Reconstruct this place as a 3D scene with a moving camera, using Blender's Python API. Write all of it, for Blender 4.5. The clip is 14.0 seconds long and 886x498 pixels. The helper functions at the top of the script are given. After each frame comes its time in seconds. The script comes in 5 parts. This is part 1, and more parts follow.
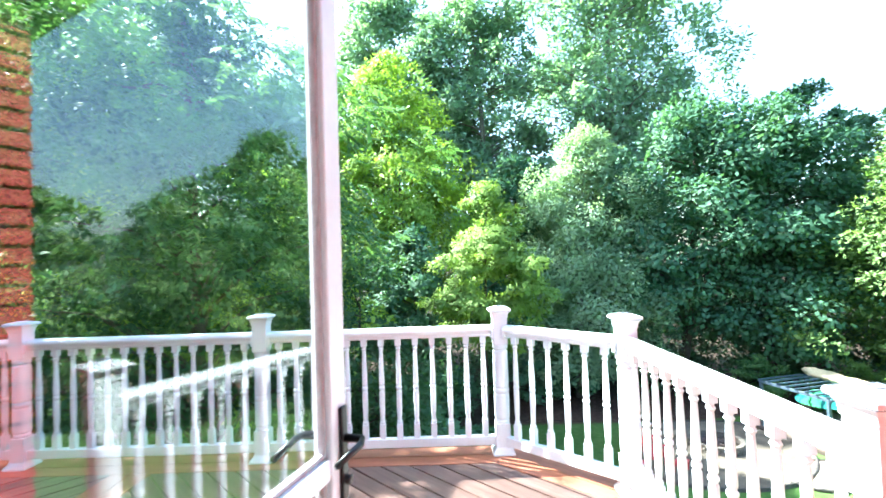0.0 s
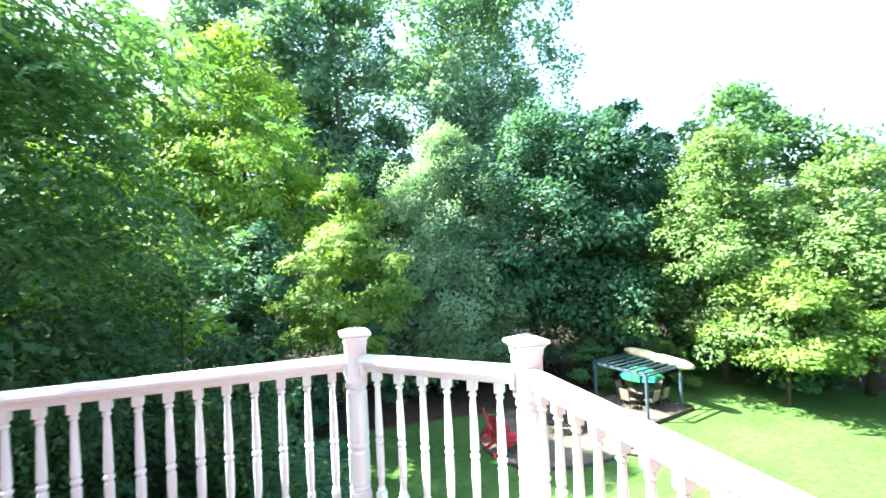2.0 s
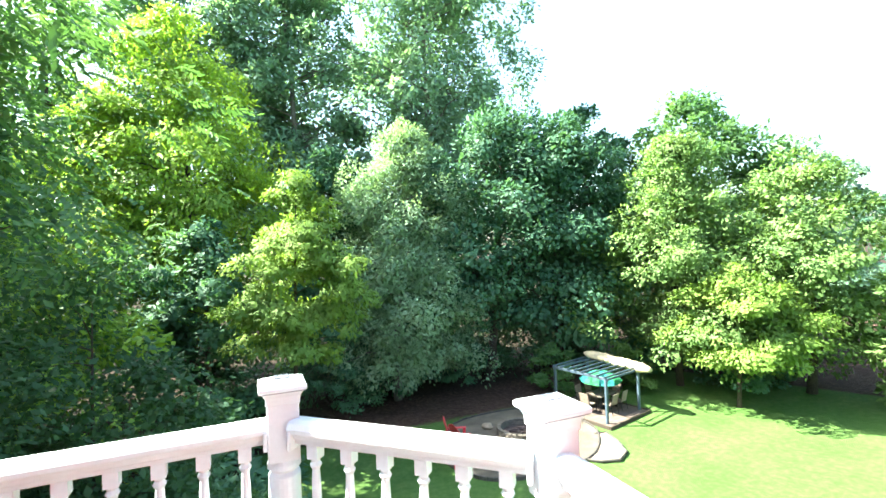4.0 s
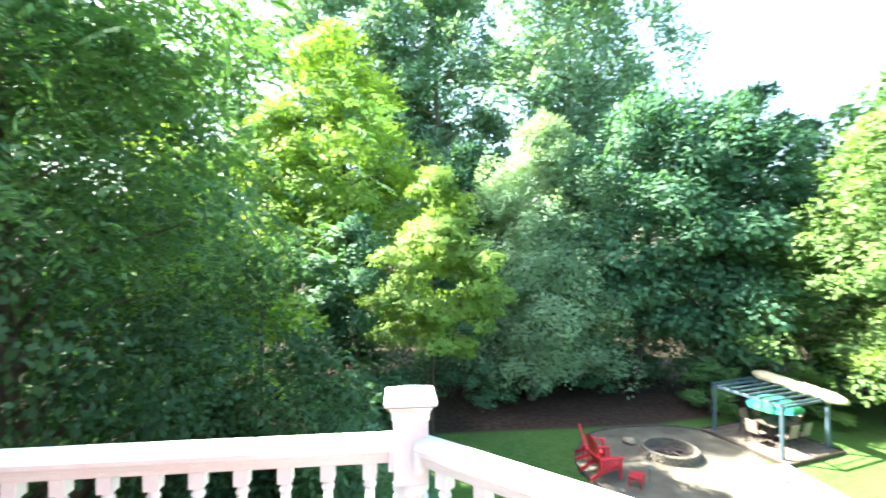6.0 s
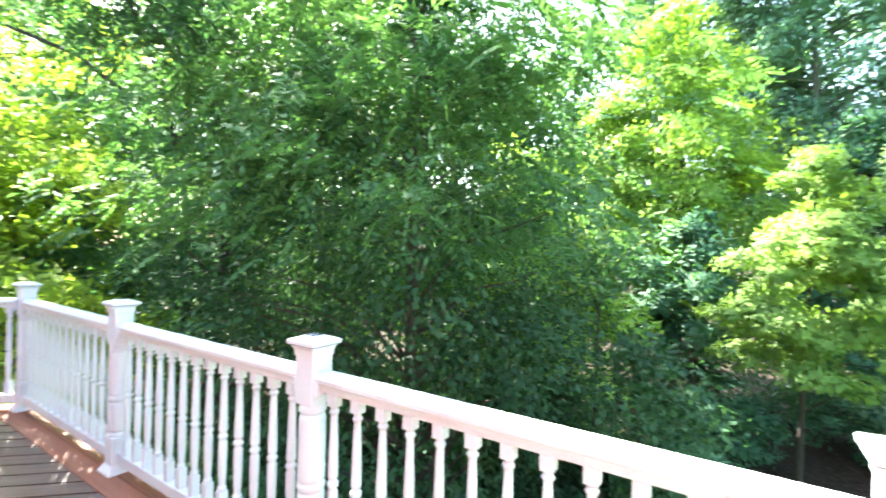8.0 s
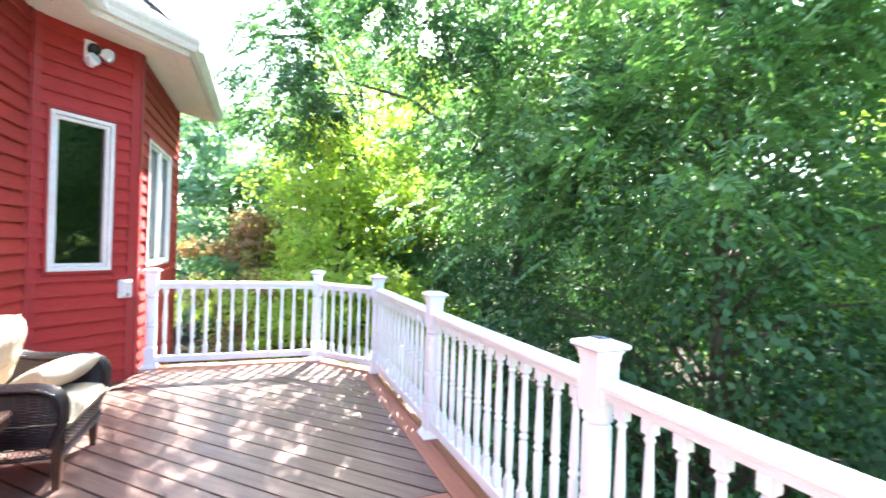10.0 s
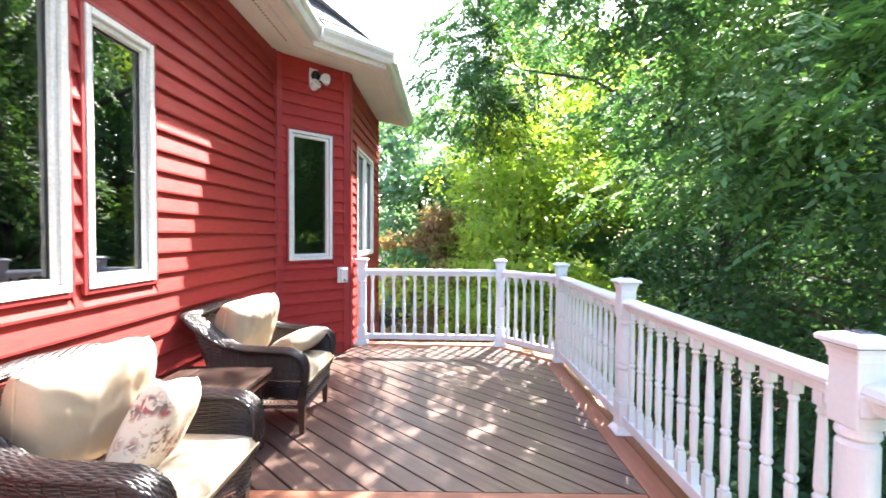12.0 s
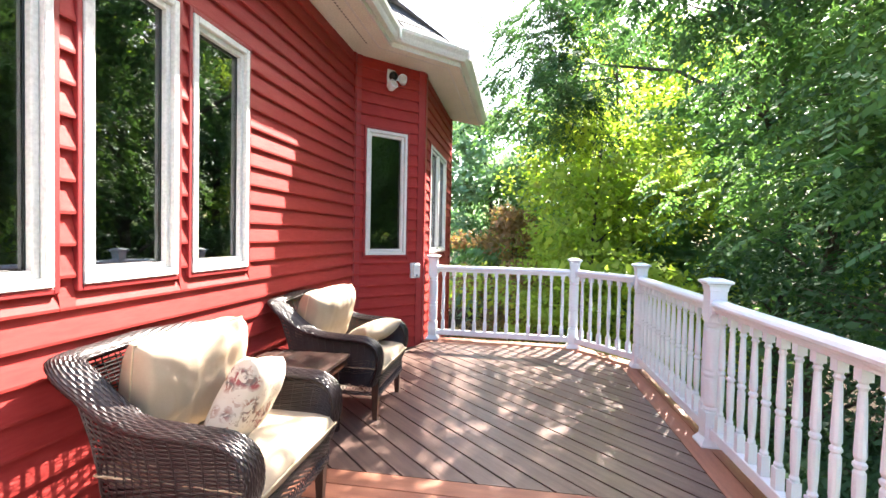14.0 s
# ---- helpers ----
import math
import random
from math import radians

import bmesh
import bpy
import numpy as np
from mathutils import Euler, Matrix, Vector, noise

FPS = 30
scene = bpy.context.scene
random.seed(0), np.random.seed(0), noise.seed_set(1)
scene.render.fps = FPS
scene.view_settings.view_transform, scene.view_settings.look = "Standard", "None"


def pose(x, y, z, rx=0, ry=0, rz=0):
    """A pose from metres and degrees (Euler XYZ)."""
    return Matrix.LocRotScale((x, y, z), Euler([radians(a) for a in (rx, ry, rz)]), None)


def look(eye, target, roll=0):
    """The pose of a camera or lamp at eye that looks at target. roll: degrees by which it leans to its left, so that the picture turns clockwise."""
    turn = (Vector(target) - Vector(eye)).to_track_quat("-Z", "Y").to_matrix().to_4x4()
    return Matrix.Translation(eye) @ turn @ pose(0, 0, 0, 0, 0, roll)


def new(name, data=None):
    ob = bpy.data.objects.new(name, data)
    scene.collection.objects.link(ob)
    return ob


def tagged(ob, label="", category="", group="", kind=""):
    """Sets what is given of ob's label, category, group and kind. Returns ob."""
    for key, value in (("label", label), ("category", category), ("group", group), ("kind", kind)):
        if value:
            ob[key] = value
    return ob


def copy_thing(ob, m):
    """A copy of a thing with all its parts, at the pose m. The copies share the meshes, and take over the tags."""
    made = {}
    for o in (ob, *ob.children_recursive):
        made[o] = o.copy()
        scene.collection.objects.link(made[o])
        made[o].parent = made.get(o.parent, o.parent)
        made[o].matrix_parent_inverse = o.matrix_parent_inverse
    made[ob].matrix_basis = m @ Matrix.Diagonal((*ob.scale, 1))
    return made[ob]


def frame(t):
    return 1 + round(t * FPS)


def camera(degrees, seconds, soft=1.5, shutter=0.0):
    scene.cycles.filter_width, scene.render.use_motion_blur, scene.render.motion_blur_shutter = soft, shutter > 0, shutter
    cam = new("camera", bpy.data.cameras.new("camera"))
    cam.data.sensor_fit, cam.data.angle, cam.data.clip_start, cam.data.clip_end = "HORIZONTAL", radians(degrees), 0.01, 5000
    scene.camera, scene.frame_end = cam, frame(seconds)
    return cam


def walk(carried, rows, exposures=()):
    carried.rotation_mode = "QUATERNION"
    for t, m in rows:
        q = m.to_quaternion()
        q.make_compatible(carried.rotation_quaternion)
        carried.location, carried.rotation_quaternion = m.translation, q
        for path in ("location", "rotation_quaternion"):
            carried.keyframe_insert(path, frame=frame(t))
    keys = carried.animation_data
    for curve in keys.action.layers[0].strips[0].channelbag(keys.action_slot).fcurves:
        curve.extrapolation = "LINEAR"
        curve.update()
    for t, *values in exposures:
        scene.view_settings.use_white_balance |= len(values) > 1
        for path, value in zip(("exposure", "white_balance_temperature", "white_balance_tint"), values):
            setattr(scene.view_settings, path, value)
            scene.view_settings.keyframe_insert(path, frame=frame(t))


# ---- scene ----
cam = camera(88.3, 14.0, 1.55, 0.5)
PATH = [
    (0, (1.71, 0.021, 1.415), (1.706, 2.02, 1.466), -1.8),
    (0.5, (1.741, 0.283, 1.427), (1.846, 2.279, 1.481), -1.7),
    (1, (1.78, 0.539, 1.423), (2.039, 2.522, 1.472), -2.1),
    (1.5, (1.801, 0.76, 1.435), (2.25, 2.708, 1.46), -2.2),
    (2, (1.842, 0.942, 1.45), (2.44, 2.851, 1.465), -2.5),
    (2.5, (1.905, 1.153, 1.466), (2.634, 3.016, 1.48), -2.4),
    (2.7, (1.926, 1.224, 1.457), (2.703, 3.067, 1.474), -2.3),
    (4.8, (2.066, 1.885, 1.498), (2.811, 3.741, 1.511), -1.5),
    (5, (2.074, 1.905, 1.477), (2.754, 3.786, 1.491), -1.5),
    (5.5, (2.066, 1.925, 1.498), (2.542, 3.867, 1.510), -1.2),
    (6, (2.065, 1.985, 1.491), (2.261, 3.975, 1.501), -0.4),
    (6.5, (2.030, 2.075, 1.469), (1.878, 4.07, 1.479), 0.2),
    (7, (1.947, 2.105, 1.452), (1.436, 4.039, 1.466), 0.4),
    (7.5, (1.871, 2.105, 1.438), (1.04, 3.924, 1.45), 0.8),
    (8, (1.807, 2.123, 1.433), (0.705, 3.792, 1.432), 1.5),
    (8.5, (1.772, 2.124, 1.434), (0.431, 3.608, 1.428), 2.1),
    (9, (1.759, 2.154, 1.405), (0.198, 3.404, 1.42), 2.7),
    (11.3, (1.694, 2.215, 1.372), (-0.296, 2.408, 1.319), 0.1),
    (11.5, (1.698, 2.184, 1.365), (-0.296, 2.32, 1.31), 0.2),
    (12, (1.702, 2.168, 1.345), (-0.297, 2.152, 1.287), 0.4),
    (12.5, (1.706, 2.156, 1.325), (-0.288, 2.015, 1.268), 0.7),
    (13, (1.705, 2.151, 1.314), (-0.28, 1.912, 1.255), 0.9),
    (13.5, (1.708, 2.138, 1.311), (-0.269, 1.843, 1.251), 1.1),
    (14, (1.703, 2.148, 1.295), (-0.271, 1.828, 1.239), 1.2),
]
EXPOSURES = [(0.0, 3.27, 5550, 2), (2.5, 3.05, 6000, 1), (5.0, 3.18, 6300, 2), (6.5, 3.65, 6250, 1), (8.5, 3.88, 6150, 3), (9.0, 4.1, 5850, 6), (11.5, 3.55, 6150, 11), (14.0, 3.22, 6550, 13)]
walk(cam, [(t, look(eye, target, roll)) for t, eye, target, roll in PATH], EXPOSURES)

# ---- world and sun ----
SUN_DIR = Vector((-0.60, 0.30, 0.745)).normalized()
world = bpy.data.worlds.new("world")
scene.world = world
world.use_nodes = True
wn = world.node_tree
sky = wn.nodes.new("ShaderNodeTexSky")
sky.sky_type = "NISHITA"
sky.sun_disc = False
sky.sun_elevation = math.asin(SUN_DIR.z)
sky.sun_rotation = math.atan2(SUN_DIR.x, SUN_DIR.y)
sky.air_density, sky.dust_density = 1.2, 3.0
wn.links.new(sky.outputs[0], wn.nodes["Background"].inputs[0])
wn.nodes["Background"].inputs[1].default_value = 0.092
sun = new("sun", bpy.data.lights.new("sun", "SUN"))
sun.data.energy, sun.data.angle, sun.data.color = 4.8, radians(0.55), (1.0, 0.93, 0.82)
sun.matrix_world = look((0, 0, 20), (Vector((0, 0, 20)) - SUN_DIR))

# ---- materials ----


def material(name):
    m = bpy.data.materials.new(name)
    m.use_nodes = True
    return m, m.node_tree, m.node_tree.nodes["Principled BSDF"]


def node(nt, kind, **values):
    n = nt.nodes.new(kind)
    for key, value in values.items():
        n.inputs[key.replace("_", " ")].default_value = value
    return n


def ramp(nt, source, stops):
    r = nt.nodes.new("ShaderNodeValToRGB")
    el = r.color_ramp.elements
    while len(el) < len(stops):
        el.new(0.5)
    for e, (p, c) in zip(el, stops):
        e.position, e.color = p, (*c, 1)
    nt.links.new(source, r.inputs[0])
    return r.outputs[0]


def mapped(nt, scale=(1, 1, 1), rot=0.0):
    tc = nt.nodes.new("ShaderNodeTexCoord")
    mp = nt.nodes.new("ShaderNodeMapping")
    mp.inputs["Scale"].default_value = scale
    mp.inputs["Rotation"].default_value = (0, 0, rot)
    nt.links.new(tc.outputs["Object"], mp.inputs[0])
    return mp.outputs[0]


def mixed(nt, fac, a, b, mode="MIX"):
    m = nt.nodes.new("ShaderNodeMix")
    m.data_type, m.blend_type = "RGBA", mode
    for sock, v in ((m.inputs[0], fac), (m.inputs[6], a), (m.inputs[7], b)):
        if isinstance(v, bpy.types.NodeSocket):
            nt.links.new(v, sock)
        else:
            sock.default_value = v if not isinstance(v, tuple) else (*v, 1)
    return m.outputs[2]


def bumped(nt, bsdf, height, strength, distance):
    b = nt.nodes.new("ShaderNodeBump")
    b.inputs["Strength"].default_value, b.inputs["Distance"].default_value = strength, distance
    nt.links.new(height, b.inputs["Height"])
    nt.links.new(b.outputs[0], bsdf.inputs["Normal"])


def mottled(name, low, high, scale=8.0, rough=0.6, bump=0.3, depth=0.002, stretch=(1, 1, 1), fine=60.0, metal=0.0, rot=0.0, piece=0.0, grain=1.0):
    """Paint, wood, stone: two scales of colour change and a fine relief; piece: how much each object differs."""
    m, nt, b = material(name)
    co = mapped(nt, stretch, rot)
    big = node(nt, "ShaderNodeTexNoise", Scale=scale, Detail=5.0)
    small = node(nt, "ShaderNodeTexNoise", Scale=fine, Detail=6.0)
    nt.links.new(co, big.inputs["Vector"])
    nt.links.new(co, small.inputs["Vector"])
    c = ramp(nt, big.outputs[0], [(0.3, low), (0.7, high)])
    d = ramp(nt, small.outputs[0], [(0.3, (1 - 0.22 * grain,) * 3), (0.7, (1.0,) * 3)])
    c = mixed(nt, 1.0, c, d, "MULTIPLY")
    if piece:
        oi = nt.nodes.new("ShaderNodeObjectInfo")
        c = mixed(nt, 1.0, c, ramp(nt, oi.outputs["Random"], [(0.0, (1 - piece,) * 3), (1.0, (1.0,) * 3)]), "MULTIPLY")
    nt.links.new(c, b.inputs["Base Color"])
    b.inputs["Roughness"].default_value, b.inputs["Metallic"].default_value = rough, metal
    bumped(nt, b, small.outputs[0], bump, depth)
    return m


def leafy(name, dark, light, glow=0.42, rough=0.6):
    """Leaves: colour by leaf, light that shines through, a waxy gloss."""
    m, nt, b = material(name)
    geo = nt.nodes.new("ShaderNodeNewGeometry")
    n = node(nt, "ShaderNodeTexNoise", Scale=0.7, Detail=2.0)
    nt.links.new(mapped(nt), n.inputs["Vector"])
    a = nt.nodes.new("ShaderNodeMath")
    a.operation = "MULTIPLY_ADD"
    nt.links.new(n.outputs[0], a.inputs[0])
    a.inputs[1].default_value = 1.7
    add = nt.nodes.new("ShaderNodeMath")
    add.operation = "MULTIPLY_ADD"
    nt.links.new(geo.outputs["Random Per Island"], add.inputs[0])
    add.inputs[1].default_value = 0.34
    add.inputs[2].default_value = -0.52
    nt.links.new(add.outputs[0], a.inputs[2])
    c = ramp(nt, a.outputs[0], [(0.0, dark), (1.0, light)])
    nt.links.new(c, b.inputs["Base Color"])
    b.inputs["Roughness"].default_value = rough
    b.inputs["Specular IOR Level"].default_value = 0.25
    tr = nt.nodes.new("ShaderNodeBsdfTranslucent")
    warm = mixed(nt, 1.0, c, (1.25, 1.34, 0.66), "MULTIPLY")
    nt.links.new(warm, tr.inputs[0])
    mx = nt.nodes.new("ShaderNodeMixShader")
    mx.inputs[0].default_value = glow
    nt.links.new(b.outputs[0], mx.inputs[1])
    nt.links.new(tr.outputs[0], mx.inputs[2])
    nt.links.new(mx.outputs[0], nt.nodes["Material Output"].inputs[0])
    return m


def glassy(name, tint=(1, 1, 1), ior=1.5):
    m, nt, b = material(name)
    lw = nt.nodes.new("ShaderNodeLayerWeight")
    lw.inputs["Blend"].default_value = 0.5
    pw = nt.nodes.new("ShaderNodeMath")
    pw.operation = "POWER"
    nt.links.new(lw.outputs["Facing"], pw.inputs[0])
    pw.inputs[1].default_value = 5.0
    fr = nt.nodes.new("ShaderNodeMath")
    fr.operation = "MULTIPLY_ADD"
    r0 = ((ior - 1) / (ior + 1)) ** 2
    nt.links.new(pw.outputs[0], fr.inputs[0])
    fr.inputs[1].default_value, fr.inputs[2].default_value = 1 - r0, r0
    gl = node(nt, "ShaderNodeBsdfGlossy", Roughness=0.0)
    tp = nt.nodes.new("ShaderNodeBsdfTransparent")
    tp.inputs[0].default_value = (*tint, 1)
    mx = nt.nodes.new("ShaderNodeMixShader")
    nt.links.new(fr.outputs[0], mx.inputs[0])
    nt.links.new(tp.outputs[0], mx.inputs[1])
    nt.links.new(gl.outputs[0], mx.inputs[2])
    nt.links.new(mx.outputs[0], nt.nodes["Material Output"].inputs[0])
    return m


M_WHITE = mottled("white_vinyl", (0.67, 0.735, 0.78), (0.71, 0.775, 0.82), 2.0, 0.35, 0.03, 0.0005, grain=0.25)
M_TRIM = mottled("white_trim", (0.70, 0.69, 0.66), (0.80, 0.79, 0.76), 4.0, 0.5, 0.15, 0.001)
M_RED = mottled("red_siding", (0.34, 0.028, 0.025), (0.41, 0.043, 0.037), 1.6, 0.6, 0.35, 0.0015, (6, 6, 40), piece=0.07)
M_RED.node_tree.nodes["Principled BSDF"].inputs["Specular IOR Level"].default_value = 0.22
M_REDTRIM = mottled("red_trim", (0.28, 0.020, 0.022), (0.35, 0.03, 0.03), 3.0, 0.5, 0.2, 0.001)
M_SOFFIT = mottled("soffit", (0.74, 0.71, 0.62), (0.83, 0.80, 0.71), 3.0, 0.6, 0.1, 0.001)
M_GUTTER = mottled("gutter_paint", (0.62, 0.61, 0.58), (0.80, 0.79, 0.76), 2.0, 0.35, 0.1, 0.001)
M_ROOF = mottled("shingle", (0.10, 0.10, 0.107), (0.19, 0.185, 0.185), 14.0, 0.9, 0.7, 0.004, piece=0.3)
M_BOARD = mottled("grey_composite", (0.076, 0.045, 0.037), (0.162, 0.100, 0.080), 2.2, 0.36, 0.5, 0.0015, (1.2, 14, 14), fine=22.0, piece=0.18)
M_BORDER = mottled("redwood_composite", (0.24, 0.084, 0.045), (0.35, 0.135, 0.075), 2.0, 0.5, 0.5, 0.0015, (1.2, 10, 14), fine=22.0, piece=0.12)
M_JOIST = mottled("deck_frame", (0.045, 0.032, 0.022), (0.08, 0.06, 0.04), 3.0, 0.8, 0.4, 0.002)
M_WICKER = mottled("dark_wicker", (0.008, 0.005, 0.006), (0.022, 0.012, 0.012), 9.0, 0.34, 0.4, 0.001, fine=180.0)
M_LEG = mottled("dark_wood", (0.045, 0.018, 0.010), (0.09, 0.035, 0.02), 6.0, 0.35, 0.3, 0.001, (6, 6, 1))
M_TABLE = mottled("table_wood", (0.028, 0.017, 0.014), (0.075, 0.045, 0.037), 4.0, 0.25, 0.3, 0.001, (1, 9, 1))
M_CREAM = mottled("cream_canvas", (0.385, 0.305, 0.215), (0.45, 0.36, 0.26), 3.0, 0.85, 0.5, 0.0012, fine=420.0)
M_PIPING = mottled("cream_piping", (0.48, 0.38, 0.24), (0.56, 0.45, 0.3), 8.0, 0.8, 0.3, 0.001)
M_BLACK = mottled("black_metal", (0.012, 0.012, 0.013), (0.03, 0.03, 0.032), 9.0, 0.35, 0.2, 0.0005, metal=0.6)
M_STEEL = mottled("slate_steel", (0.055, 0.085, 0.115), (0.09, 0.13, 0.17), 4.0, 0.45, 0.2, 0.001)
M_CANVAS = mottled("tan_canvas", (0.62, 0.50, 0.32), (0.74, 0.62, 0.42), 3.0, 0.85, 0.4, 0.004)
M_REDCHAIR = mottled("red_plastic", (0.55, 0.028, 0.045), (0.68, 0.05, 0.07), 4.0, 0.4, 0.1, 0.001)
M_PATCHAIR = mottled("taupe_sling", (0.20, 0.155, 0.12), (0.32, 0.255, 0.20), 6.0, 0.7, 0.3, 0.001)
M_GREENCLOTH = mottled("green_cloth", (0.03, 0.26, 0.09), (0.07, 0.42, 0.16), 2.0, 0.8, 0.3, 0.002)
M_TEALCLOTH = mottled("teal_cloth", (0.03, 0.27, 0.25), (0.06, 0.38, 0.35), 2.0, 0.8, 0.3, 0.002)
M_STONE = mottled("edging_stone", (0.05, 0.045, 0.04), (0.17, 0.15, 0.13), 5.0, 0.85, 0.8, 0.01, piece=0.35)
M_PIT = mottled("pit_stone", (0.11, 0.095, 0.075), (0.27, 0.235, 0.19), 5.0, 0.85, 0.8, 0.01, piece=0.35)
M_ASH = mottled("ash", (0.03, 0.020, 0.018), (0.12, 0.088, 0.078), 12.0, 0.95, 0.9, 0.02)
M_GRAVEL = mottled("gravel_patio", (0.095, 0.080, 0.058), (0.180, 0.152, 0.114), 1.3, 0.95, 0.9, 0.02, fine=30.0)
M_PAVER = mottled("paver", (0.12, 0.09, 0.07), (0.22, 0.17, 0.135), 3.0, 0.85, 0.6, 0.006, piece=0.25)
M_SAND = mottled("sand", (0.30, 0.24, 0.165), (0.40, 0.325, 0.23), 2.0, 0.95, 0.6, 0.01)
M_BARK = mottled("bark", (0.035, 0.025, 0.018), (0.10, 0.075, 0.055), 5.0, 0.9, 0.9, 0.02, (6, 6, 1.5))
M_PALEBARK = mottled("pale_bark", (0.13, 0.115, 0.095), (0.24, 0.22, 0.185), 5.0, 0.9, 0.9, 0.02, (6, 6, 1.5))
M_TWIG = mottled("brown_bark", (0.07, 0.054, 0.040), (0.16, 0.125, 0.095), 5.0, 0.9, 0.9, 0.02, (6, 6, 1.5))
M_ROOM = mottled("room_plaster", (0.30, 0.27, 0.23), (0.36, 0.33, 0.28), 3.0, 0.9, 0.1, 0.001)
M_ROOMFLOOR = mottled("room_floor", (0.12, 0.07, 0.04), (0.20, 0.12, 0.07), 3.0, 0.5, 0.2, 0.001, (1, 8, 1))
M_GLASS = glassy("door_glass", (0.93, 0.97, 0.96), 1.7)
M_PANE = glassy("window_glass", (0.42, 0.46, 0.45), 2.7)
M_DOORWHITE = mottled("white_door_paint", (0.70, 0.79, 0.87), (0.73, 0.82, 0.90), 2.0, 0.35, 0.03, 0.0005, grain=0.2)
M_GASKET = mottled("gasket_vinyl", (0.38, 0.37, 0.42), (0.46, 0.45, 0.50), 4.0, 0.5, 0.1, 0.001)
M_LENS = mottled("lamp_lens", (0.6, 0.6, 0.58), (0.7, 0.7, 0.68), 9.0, 0.15, 0.1, 0.001)
M_SOLAR = mottled("solar_cell", (0.10, 0.11, 0.14), (0.20, 0.22, 0.26), 30.0, 0.25, 0.1, 0.001)
L_ASH = leafy("leaf_ash", (0.020, 0.056, 0.030), (0.095, 0.195, 0.085), 0.40)
L_ASHLIGHT = leafy("leaf_ash_light", (0.062, 0.150, 0.058), (0.160, 0.280, 0.10), 0.42)
L_YELLOW = leafy("leaf_yellow", (0.105, 0.205, 0.040), (0.36, 0.50, 0.08), 0.45)
L_GOLD = leafy("leaf_gold", (0.17, 0.275, 0.045), (0.46, 0.56, 0.11), 0.58)
L_LIME = leafy("leaf_lime", (0.115, 0.205, 0.040), (0.25, 0.36, 0.080), 0.36)
L_SILVER = leafy("leaf_silver", (0.165, 0.265, 0.165), (0.33, 0.45, 0.29), 0.42, 0.6)
L_TALL = leafy("leaf_tall", (0.125, 0.235, 0.155), (0.29, 0.43, 0.285), 0.38)
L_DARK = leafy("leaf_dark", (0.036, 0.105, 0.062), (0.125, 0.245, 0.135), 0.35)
L_FRESH = leafy("leaf_fresh", (0.095, 0.185, 0.055), (0.215, 0.315, 0.105), 0.36)
L_RED = leafy("leaf_reddish", (0.13, 0.12, 0.045), (0.36, 0.21, 0.11), 0.42)


def floral():
    m, nt, b = material("floral_cloth")
    co = mapped(nt)
    v = node(nt, "ShaderNodeTexVoronoi", Scale=10.5)
    n = node(nt, "ShaderNodeTexNoise", Scale=34.0, Detail=5.0, Distortion=1.2)
    w = node(nt, "ShaderNodeTexNoise", Scale=9.0, Detail=2.0)
    for k in (v, n, w):
        nt.links.new(co, k.inputs["Vector"])
    flower = ramp(nt, v.outputs["Distance"], [(0.34, (1,) * 3), (0.50, (0,) * 3)])
    ink = ramp(nt, n.outputs[0], [(0.44, (0,) * 3), (0.52, (1,) * 3)])
    stem = ramp(nt, n.outputs[0], [(0.60, (0,) * 3), (0.64, (0.55,) * 3)])
    mask = mixed(nt, 1.0, mixed(nt, 1.0, flower, ink, "MULTIPLY"), stem, "LIGHTEN")
    tint = ramp(nt, w.outputs[0], [(0.40, (0.30, 0.075, 0.07)), (0.50, (0.13, 0.11, 0.10)), (0.60, (0.30, 0.14, 0.10))])
    nt.links.new(mixed(nt, mask, (0.56, 0.49, 0.39), tint), b.inputs["Base Color"])
    b.inputs["Roughness"].default_value = 0.85
    return m


M_FLORAL = floral()


